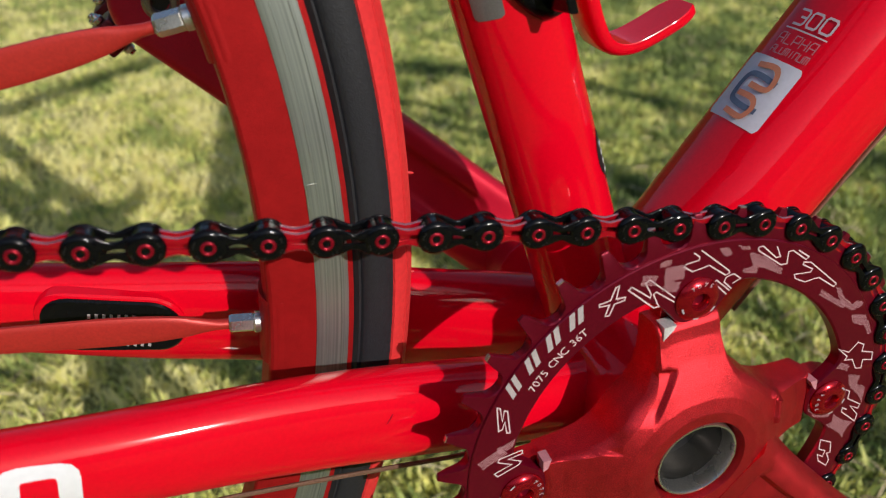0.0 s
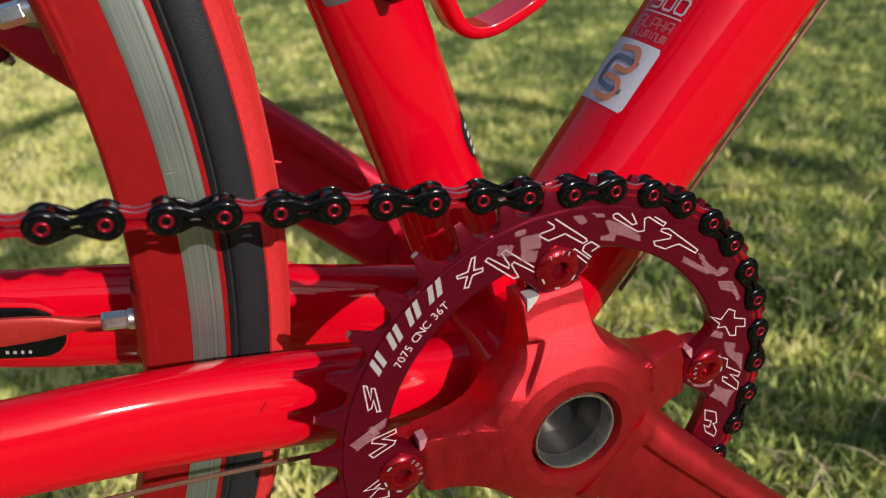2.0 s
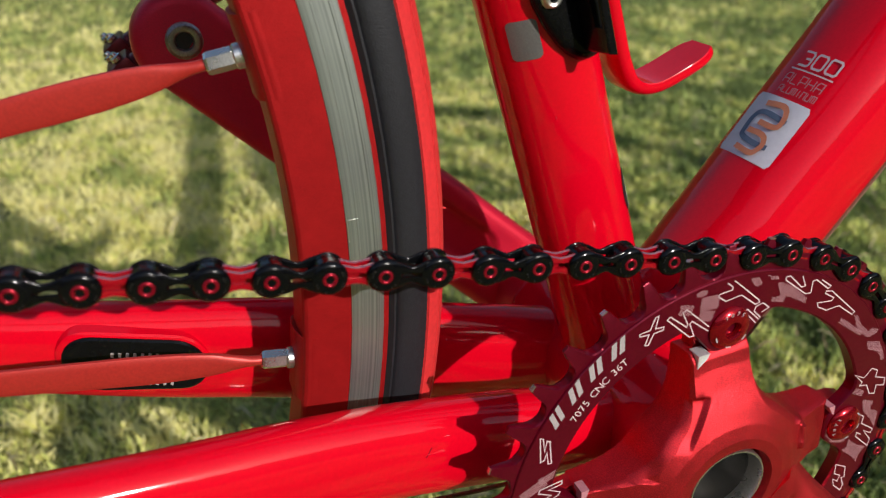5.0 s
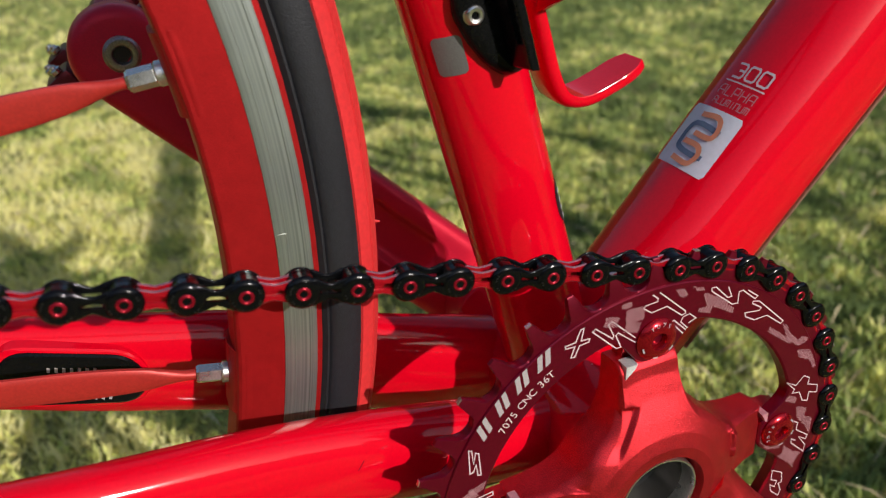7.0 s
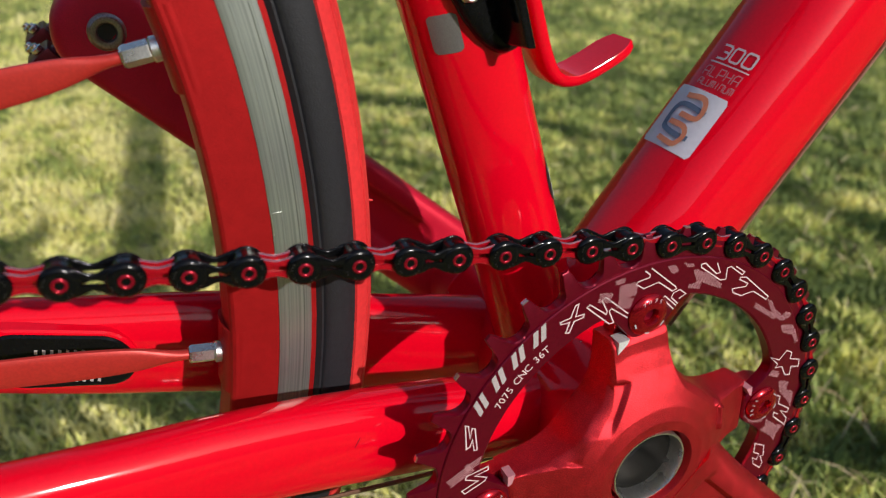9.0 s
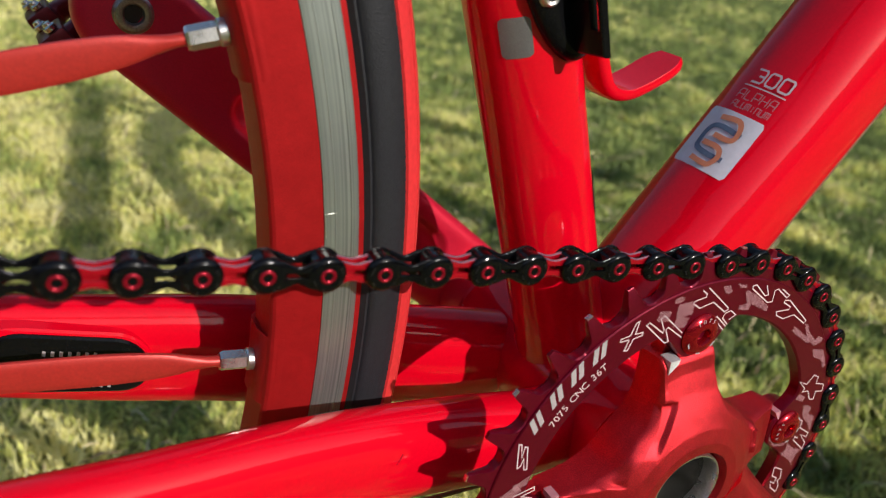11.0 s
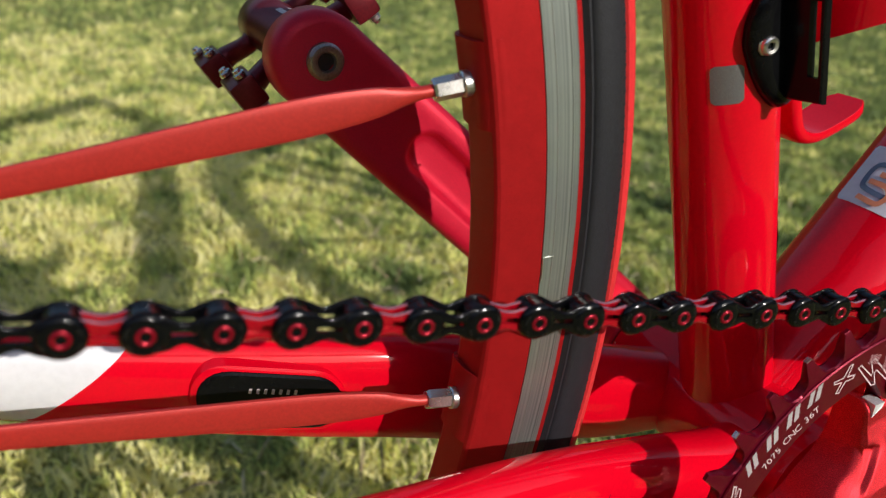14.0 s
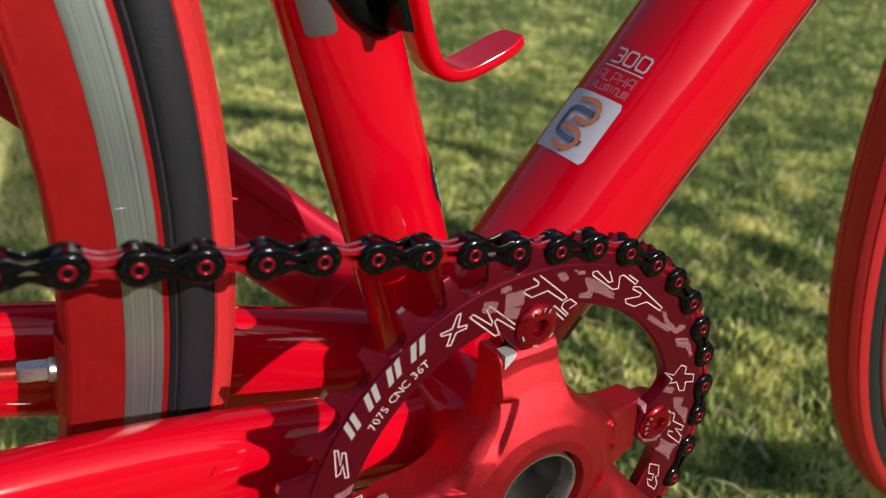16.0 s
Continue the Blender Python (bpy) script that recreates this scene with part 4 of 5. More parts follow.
    # zigzag outlines: degrees round the ring, radius, closed or not, and their bends in millimetres along and out
    outlines = [
        (106.4, 60.3, False, [(-4.9, 3.7), (-0.6, -2.3), (-0.1, -1.5), (-1.0, 2.8), (0.3, 3.3), (6.2, -6.0)]),
        (106.7, 58.0, False, [(-4.5, 6.0), (-5.6, 5.5), (0.1, -3.8), (1.5, -4.1), (0.8, 0.5), (1.7, 0.9), (6.1, -5.1)]),
        (116.3, 63.0, True, [(-3.4, -2.6), (-2.4, -3.2), (0.2, -0.8), (3.0, -1.6), (3.6, -0.8), (1.2, 0.3), (3.4, 3.5), (2.4, 3.7), (-0.3, 1.0), (-3.4, 1.9), (-3.6, 1.1), (-1.1, -0.1)]),
        (91.4, 62.4, False, [(-3.7, 4.3), (-1.8, 2.7), (-1.9, 1.8), (-5.9, 1.3), (-6.2, 0.6), (-3.5, -1.4), (1.5, -0.6), (6.9, -4.9), (8.2, -4.5), (7.9, -3.7), (-1.5, 4.6)]),
        (84.8, 54.3, False, [(2.2, -2.6), (-3.0, 1.7), (-2.1, 2.3), (2.9, -1.5)]),
        (82.0, 56.0, False, [(0.8, -2.6), (-2.3, -0.3), (-2.0, 1.2), (0.1, 2.1), (2.8, 0.5), (0.6, -0.9)]),
        (73.0, 65.2, False, [(-4.8, 0.6), (-3.3, 1.1), (2.7, -1.8), (4.0, -1.3), (1.3, 1.5)]),
        (67.7, 64.8, False, [(-10.8, 0.3), (-10.2, -0.6), (-0.3, -3.1), (1.6, -2.4), (0.0, 1.0), (1.2, 1.7), (7.4, 0.0), (7.9, 1.0), (3.2, 2.1)]),
        (56.2, 62.2, True, [(-5.6, 1.9), (-3.4, 2.8), (10.9, 1.1), (10.8, 0.0), (3.3, 0.2), (2.0, -0.7), (-0.4, -2.8), (-4.5, -3.2), (-5.7, -2.3), (-1.0, 0.4), (-1.1, 1.4), (-5.4, 1.2)]),
        (15.9, 61.9, True, [(-6.3, -6.3), (-3.1, -2.8), (-5.4, 0.5), (-3.3, 2.6), (-0.8, 1.9), (1.8, 5.7), (4.8, 5.3), (2.9, 2.1), (6.2, 1.4), (5.1, -0.6), (0.6, -1.7), (-0.6, -4.5), (-1.7, -3.5)]),
        (156.2, 63.3, True, [(3.8, 3.7), (3.8, 2.7), (-0.3, 0.2), (3.3, 1.2), (3.3, 0.2), (-3.5, -3.7), (-3.8, -2.8), (-0.3, -0.6), (-2.8, -0.9), (-3.6, -0.1)]),
        (-21.8, 61.4, True, [(-5.3, -5.4), (-4.7, -0.1), (-0.7, 2.4), (-0.1, 1.2), (2.6, 4.1), (4.9, 4.3), (3.2, -0.5), (0.7, -2.6), (1.4, 0.2), (-1.1, -0.3), (-1.5, -3.4)]),
        (-3.6, 62.6, False, [(-8.0, -5.4), (-6.4, -2.2), (-3.4, -2.0), (0.2, 4.1), (1.8, 3.7), (0.0, 0.0), (4.5, 4.4), (7.3, 4.3), (1.9, -2.7), (0.2, -2.9), (1.4, -0.7)]),
        (186.0, 60.0, True, [(-4.0, -3.0), (-2.5, 3.5), (0.5, -1.0), (1.5, 3.5), (4.0, -3.0), (2.5, -3.2), (1.0, 0.5), (-1.2, -3.4)]),
        (170.5, 57.0, True, [(-4.2, 2.6), (-3.0, 3.8), (-0.2, -0.9), (1.0, 3.4), (2.2, 3.2), (4.6, -3.2), (3.4, -3.6), (1.8, 0.4), (0.6, -3.6), (-0.6, -3.2)]),
    ]
    for deg, rad, closed, pts in outlines:
        bm = bmesh.new()
        stroke(bm, [(0.001 * x, 0.001 * y) for x, y in pts], 0.00038, polar(radians(deg), 0.001 * rad), closed=closed)
        part("etched_outline", bm, ETCH, ring, "thin white etched outline")
    # dotted patches: degrees, radius, and their corners in millimetres along and out
    slip = lambda w, h, turn: [(x * math.cos(radians(turn)) - y * math.sin(radians(turn)), x * math.sin(radians(turn)) + y * math.cos(radians(turn))) for x, y in ((-w, -h), (w, -h), (w, h), (-w, h))]
    patches = [(106.3, 63.4, slip(2.2, 1.6, -25)), (101.6, 66.4, slip(1.6, 0.9, -10)), (99.5, 62.4, slip(3.0, 2.2, -10)), (100.7, 58.6, slip(2.4, 1.6, -25)), (168.0, 62.4, slip(1.6, 4.0, 40)), (164.0, 58.5, slip(1.2, 3.5, 35)),
               (85.9, 65.2, [(-2.7, 1.0), (0.1, 1.4), (2.2, -0.8), (0.3, -1.7)]), (80.7, 65.8, [(-2.5, 0.8), (1.4, 0.5), (2.0, -0.7), (-0.9, -0.6)]),
               (74.7, 60.5, [(-4.9, 4.0), (2.1, 2.6), (8.6, -0.6), (8.8, -2.1), (0.1, -0.2), (0.0, -2.4), (-4.6, -2.3), (-4.7, -1.1), (-1.8, -0.1), (-4.0, 1.9)]),
               (41.9, 60.5, [(-7.3, -0.6), (4.5, 1.9), (5.6, 1.0), (3.7, 0.2), (-6.6, -2.3)]), (37.7, 64.4, [(-8.7, -1.6), (-7.1, -0.4), (-2.8, -1.0), (2.4, 0.1), (2.2, 1.7), (4.7, 3.1), (5.7, 2.1), (4.4, -1.0), (-1.3, -2.8)]),
               (26.3, 65.3, [(-6.8, -3.2), (-3.5, 1.4), (1.5, 2.1), (5.3, 1.9), (5.2, 0.6), (0.7, 0.3), (-2.7, -2.8)]), (14.4, 55.8, [(-4.0, -1.8), (1.5, 3.8), (3.0, 2.2), (0.4, -0.1), (-1.0, -4.0)]),
               (3.5, 63.3, [(-6.5, -4.6), (-4.3, 0.3), (-1.2, -0.3), (1.4, 3.6), (8.2, 3.5), (3.7, 0.9), (-1.2, -3.4)]), (-1.4, 48.6, [(-4.8, -5.3), (-5.0, -4.0), (-1.4, -2.8), (1.1, 2.2), (1.8, 6.5), (5.0, 6.1), (3.8, 0.7), (-0.5, -3.7)]),
               (-10.9, 61.2, [(-4.9, -4.5), (-2.1, 1.0), (-1.1, 5.3), (2.1, 3.8), (5.5, 4.0), (2.8, 0.7), (-0.8, -6.2), (-1.6, -3.8)])]
    for deg, rad, shape in patches:
        bm = bmesh.new()
        pl = polar(radians(deg), 0.001 * rad)
        edges = list(zip(shape, shape[1:] + shape[:1]))
        for i in range(-24, 25):
            for k in range(-15, 16):
                x, y = 0.60 * (k + (0.5 if i % 2 else 0.0)), 0.36 * i
                p = pl(0.001 * x, 0.001 * y)
                if sum((a[1] > y) != (b[1] > y) and x < (b[0] - a[0]) * (y - a[1]) / (b[1] - a[1]) + a[0] for a, b in edges) % 2 == 0:
                    continue
                if math.hypot(p.x, p.z) < inner(math.atan2(p.z, p.x)) + 0.001:
                    continue
                put_flat(bm, [(0.001 * (x + dx), 0.001 * (y + dy)) for dx, dy in ((-0.23, 0), (0, -0.23), (0.23, 0), (0, 0.23))], [(0, 1, 2, 3)], pl)
        part("dotted_patch", bm, DOTS, ring, "faint dotted etched patch")
    # bolts
    bm = bmesh.new()
    revolve(bm, [(0.0, 0.0018), (0.0020, 0.0018), (0.0022, -0.0014), (0.0027, -0.0022), (0.0036, -0.0023), (0.0050, -0.0018), (0.0062, -0.0011), (0.0066, -0.0005), (0.0066, 0.0008)], 36)
    bolt_me = mesh_of("chainring_bolt", bm, BOLT, 30)
    bm = bmesh.new()
    for i, ch in enumerate("7075"):
        a = radians(122 - 21 * i)
        pts, faces = lettering(ch, 0.0021)
        put_flat(bm, pts, faces, lambda x, y, a=a: Vector(((0.0051 + y) * math.cos(a) + x * math.sin(a), -0.00192, (0.0051 + y) * math.sin(a) - x * math.cos(a))))
    for k in (3, 4, 5):
        a = math.pi / 3 * k + 0.25
        stroke(bm, [(0.0054 * math.cos(a + 0.08 * i), 0.0054 * math.sin(a + 0.08 * i)) for i in range(5)], 0.0005, lambda x, y: Vector((x, -0.00178, y)))
    mark_me = mesh_of("bolt_marking", bm, MARK)
    # flat dark disc paints the shade inside each bolt's hex socket
    bm = bmesh.new()
    revolve(bm, [(0.0, -0.0002), (0.0021, -0.0002)], 6)
    hex_me = mesh_of("socket_shade", bm, RING)
    for k, b in enumerate(BOLTS):
        at = Matrix.Translation((0.052 * math.cos(b), -0.0022, 0.052 * math.sin(b)))
        part("chainring_bolt", bolt_me, BOLT, ring, "polished red chainring bolt", at=at)
        part("socket_shade", hex_me, RING, ring, "flat dark disc for the shade in the hex socket", at=at)
        part("bolt_marking", mark_me, ETCH, ring, "small white etched ticks", at=at @ pose(0, 0, 0, 0, (0, 70, 150, -80)[k], 0))
    return ring


def build_right_crank():
    """Spider, boss and arm in one forged piece, with the hollow spindle's end in it."""
    bm = bmesh.new()
    ease = lambda v, lo, hi: (lambda u: u * u * (3 - 2 * u))(max(0.0, min(1.0, (v - lo) / (hi - lo))))

    def reach(w):
        """Outline of the spider: a round boss with four straight arms, filleted."""
        total = 0.0290**9
        for b in BOLTS:
            d = abs(math.atan2(math.sin(w - b - 0.035), math.cos(w - b - 0.035)))
            if d < 1.2:
                side = 0.0097 + 0.0026 * ease(d, 0.18, 0.5)
                total += min(side / max(math.sin(d), 1e-3), 0.0456 / math.cos(d)) ** 9
        return min(total ** (1 / 9), 0.0470)

    def front(x, z, r):
        y = float(np.interp(r, [0.014, 0.0185, 0.023, 0.028, 0.034, 0.040, 0.047], [-0.0668, -0.0670, -0.0660, -0.0638, -0.0608, -0.0585, -0.0572]))
        # hollow at the root of the upper arm, rib across the front arm, step on the rear one
        y += 0.0016 * (1 - ease(z, 0.0312, 0.0325)) * (1 - ease(x + 0.55 * (0.033 - z), -0.0084, -0.0070)) * ease(z, 0.017, 0.022)
        y -= 0.0016 * (1 - ease(abs(x - 0.0275), 0.0006, 0.0018)) * (1 - ease(abs(z - 0.0120), 0.0055, 0.0072))
        y += 0.0010 * ease(x, 0.0285, 0.0295) * (1 - ease(abs(z), 0.017, 0.02))
        y += 0.0012 * ease(-x, 0.024, 0.027) * ease(z, 0.0085, 0.0095)
        return y

    n, steps = 720, 64
    rings = []
    for i in range(n):
        w = 2 * math.pi * i / n
        c, s, far = math.cos(w), math.sin(w), reach(w)
        row = [(0.0142, -0.0560), (0.0142, -0.0645), (0.0150, -0.0668)]
        for k in range(steps):
            r = 0.0158 + (far - 0.0022 - 0.0158) * k / (steps - 1)
            row.append((r, front(r * c, r * s, r)))
        y = front(far * c, far * s, far)
        row += [(far - 0.0012, y + 0.0003), (far - 0.0004, y + 0.0011), (far, y + 0.0024), (far - 0.0004, -0.0500), (far - 0.0012, -0.0470), (0.0142, -0.0460)]
        rings.append([Vector((r * c, y, r * s)) for r, y in row])
    loft(bm, rings, closed=True)
    arms = []
    for b in BOLTS:
        out, across = Vector((math.cos(b), 0, math.sin(b))), Vector((-math.sin(b), 0, math.cos(b)))
        tab = bmesh.new()
        loft(tab, [[out * r + across * (w * u) + Vector((0, y, 0)) for u, y in ((-1, -0.0530), (1, -0.0530), (1, -0.048), (-1, -0.048))] for r, w in ((0.043, 0.0082), (0.052, 0.0078), (0.056, 0.0062), (0.0578, 0.0035))])
        arms.append(tab)
    a = radians(-42.1)
    out, across = Vector((math.cos(a), 0, math.sin(a))), Vector((-math.sin(a), 0, math.cos(a)))
    rings = []
    for r, w, f, k in smooth_path([(0.0178, 0.0195, -0.0672, -0.050), (0.0232, 0.0186, -0.0676, -0.051), (0.0262, 0.0182, -0.0680, -0.0515), (0.040, 0.0165, -0.0705, -0.0555), (0.080, 0.0145, -0.0760, -0.062), (0.130, 0.0138, -0.0800, -0.067), (0.178, 0.0150, -0.0830, -0.070), (0.188, 0.0100, -0.0825, -0.0705)], 4):
        low = f + 0.0032 * ease(r, 0.0236, 0.0262)
        pts = ((-0.80, low), (0.30, low), (0.40, f), (0.66, f - 0.0004), (0.88, f + 0.0022), (1.0, f + 0.0065), (0.95, k), (-0.95, k), (-1.0, low + 0.005), (-0.93, low + 0.0015))
        rings.append([out * r + across * (w * u) + Vector((0, y, 0)) for u, y in pts])
    loft(bm, rings)
    crank = part("right_crank", bm, CRANK, bicycle, "bead-blasted red anodised crank with four-arm spider", at=Matrix.Translation(BB), sharp=50)
    for arm in arms:
        part("bolt_tab", arm, CRANK, crank, sharp=40)
    bm = bmesh.new()
    revolve(bm, [(0.0120, -0.0600), (0.0122, -0.0648), (0.0125, -0.0655), (0.0130, -0.0655), (0.0133, -0.0648), (0.0133, -0.0560)], 64)
    part("spindle", bm, SILVER, crank, "hollow silver crank spindle")
    bm = bmesh.new()
    revolve(bm, [(0.0, -0.020), (0.0090, -0.020), (0.0092, -0.0400), (0.0112, -0.0420), (0.0121, -0.0610)], 64)
    part("spindle_bore", bm, BORE, crank, "hollow of the spindle, its shade put into darker metal")
    for b in BOLTS:
        out, across = Vector((math.cos(b), 0, math.sin(b))), Vector((-math.sin(b), 0, math.cos(b)))
        side = -1 if out.x < -0.5 else 1
        spot = lambda r, w, y: out * r + across * (side * w) + Vector((0, y, 0))
        bm = bmesh.new()
        low = 0.0414 if out.z > 0.9 else 0.0432
        loft(bm, [[spot(0.0457, 0.0099, y), spot(0.0458, 0.0062, y), spot(0.0446, 0.0072, y - 0.0004), spot(low, 0.0100, y)] for y in (-0.0584, -0.0540)])
        # lighting by colour: upper corner bright metal, the other three duller
        part("machined_corner", bm, ALU if out.z > 0.9 else FAINT, crank, "machined corner, light and shade put into its colour")
    return crank


def build_left_crank():
    end = Vector((-0.1274, 0.385 - 0.27))
    bm = bmesh.new()
    n = 20
    d = end.normalized()
    body = lambda cut: capsule((0.0, 0.0), 0.0190 - cut, end + Vector((-0.0007, -0.0008)), 0.0166 - cut, n)
    pocket = lambda cut: capsule(d * 0.036, 0.0112 - cut, d * 0.1225, 0.0098 - cut, n)
    rows = [(body, 0.0018, 0.0935), (body, 0.0005, 0.0930), (body, 0.0, 0.0917), (body, 0.0, 0.0840), (body, 0.0004, 0.0823), (body, 0.0013, 0.0810), (body, 0.0027, 0.0802), (body, 0.0044, 0.0800),
            (pocket, 0.0, 0.0800), (pocket, 0.0009, 0.0802), (pocket, 0.0018, 0.0809), (pocket, 0.0030, 0.0831), (pocket, 0.0042, 0.0840), (pocket, 0.0056, 0.0844), (pocket, 0.0068, 0.0845)]
    # the arm slopes outwards from the frame to the pedal
    slope = lambda x, z: 0.020 * (1 - (x * d.x + z * d.y) / end.length)
    loft(bm, [[Vector((x, y - slope(x, z), z)) for x, z in shape(cut)] for shape, cut, y in rows])
    crank = part("left_crank", bm, ARM, bicycle, "red anodised crank with a hollowed inner side", at=Matrix.Translation(BB), sharp=40)
    bm = bmesh.new()
    revolve(bm, [(0.0, -0.0500), (0.0132, -0.0500), (0.0132, 0.0660), (0.0, 0.0660)], 40)
    part("spindle_sleeve", bm, DARK, crank)
    bm = bmesh.new()
    revolve(bm, [(0.0135, 0.0475), (0.0176, 0.0475), (0.0184, 0.0483), (0.0186, 0.0660), (0.0135, 0.0660)], 40, closed=True)
    part("crank_boss", bm, ARM, crank)
    at = Matrix.Translation((end.x, 0.0800, end.y))
    bm = bmesh.new()
    revolve(bm, [(0.0029, 0.004), (0.0029, -0.0012), (0.0033, -0.0019), (0.0045, -0.0022), (0.0053, -0.0020), (0.0057, -0.0012), (0.0062, -0.0009), (0.0062, 0.001)], 32)
    part("pedal_eye", bm, GUN, crank, "grey steel pedal spindle end", at=at)
    # flat black disc in place of the shade deep in the socket
    bm = bmesh.new()
    revolve(bm, [(0.0, -0.0003), (0.0040, -0.0003)], 24)
    part("socket_shade", bm, INK, crank, "flat dark disc for the shade in the hex socket", at=at)
    return crank, Vector((end.x, 0, end.y)) + BB


def build_pedal(axis):
    u, nrm = Vector((-0.80, 0, -0.60)), Vector((-0.60, 0, 0.80))
    bm = bmesh.new()
    revolve(bm, [(0.0, 0.0935), (0.0075, 0.0935), (0.0075, 0.0985), (0.0092, 0.0990), (0.0098, 0.1005), (0.0098, 0.1420), (0.0105, 0.1430), (0.0105, 0.1590), (0.0088, 0.1620), (0.0, 0.1625)], 36)
    pedal = part("pedal", bm, PEDAL, bicycle, "dark red metal platform pedal with silver studs", at=Matrix.Translation(Vector((axis.x, 0, axis.z))))
    bm = bmesh.new()
    revolve(bm, [(0.0070, 0.0935), (0.0088, 0.0940), (0.0088, 0.0985), (0.0070, 0.0990)], 30)
    part("spindle_seal", bm, PLASTIC, pedal, "black rubber seal")
    turn = Matrix((u, Vector((0, 1, 0)), nrm)).transposed().to_4x4()
    bm = bmesh.new()
    revolve(bm, [(0.0, 0.0), (0.0016, 0.0), (0.0022, 0.0006), (0.0022, 0.0020), (0.0015, 0.0024), (0.0013, 0.0034), (0.0, 0.0036)], 12)
    stud = mesh_of("stud", bm, SILVER, 35)
    for s in (1, -1):
        for y, reach in ((0.108, 0.024), (0.152, 0.026)):
            bm = bmesh.new()
            rows = smooth_path([(0.006, y, 0, 0.0045, 0.0045), (0.012, y + (0.004 if y < 0.13 else -0.004), 0, 0.0035, 0.0036), (0.020, y, 0, 0.0040, 0.0040), (reach, y, 0, 0.0065, 0.0050)], 4)
            sweep(bm, [turn @ Vector((s * r[0], r[1], r[2])) for r in rows], [(r[3], r[4]) for r in rows], n=16, power=0.7)
            box(bm, turn @ Matrix.Translation((s * (reach + 0.001), y, 0)), 0.010, 0.0165, 0.0115, 0.0016)
            part("cage_arm", bm, PEDAL, pedal)
            for e in (-1, 1):
                for f in (-1, 1):
                    base = Vector((s * (reach + 0.001) + 0.0015 * f, y + 0.0055 * f, e * 0.0056))
                    q = turn @ Matrix.Translation(base) @ pose(0, 0, 0, 90 * e, 0, 0)
                    part("stud", stud, SILVER, pedal, "silver hex stud", at=q)
    bm = bmesh.new()
    for w in (20, 45):
        stroke(bm, [(0.118, 0.0), (0.128, 0.0)], 0.0022, lambda x, y, w=w: Vector((0.00995 * math.cos(radians(w + 60) + y / 0.01), x, 0.00995 * math.sin(radians(w + 60) + y / 0.01))))
    part("pedal_print", bm, PALE, pedal, "worn pale printed bars")
    return pedal


# ---- markings and fittings on the frame ----
def patch_on(place, s0, s1, w0, w1, corner=0.0, n=10, lift=0.0002):
    """A thin sheet that follows a tube, with cut corners."""
    bm = bmesh.new()
    rows = []
    for i in range(n + 1):
        u = i / n
        s = s0 + (s1 - s0) * u
        e = min(u, 1 - u) * abs(s1 - s0)
        cut = 0.0
        if corner and e < corner:
            cut = corner - math.sqrt(max(0, corner**2 - (corner - e) ** 2))
        k = cut / (abs(radians(w1 - w0)) * 0.02)
        rows.append([bm.verts.new(place(s, w0 + (w1 - w0) * (k + (1 - 2 * k) * j / n), lift)) for j in range(n + 1)])
    for a, b in zip(rows, rows[1:]):
        for j in range(n):
            bm.faces.new((a[j], a[j + 1], b[j + 1], b[j]))
    return bm


def down_place(s0, w0, lift=0.0004):
    return lambda x, y: on_down(s0 + y, w0 + math.degrees(x / DOWN_R), lift)


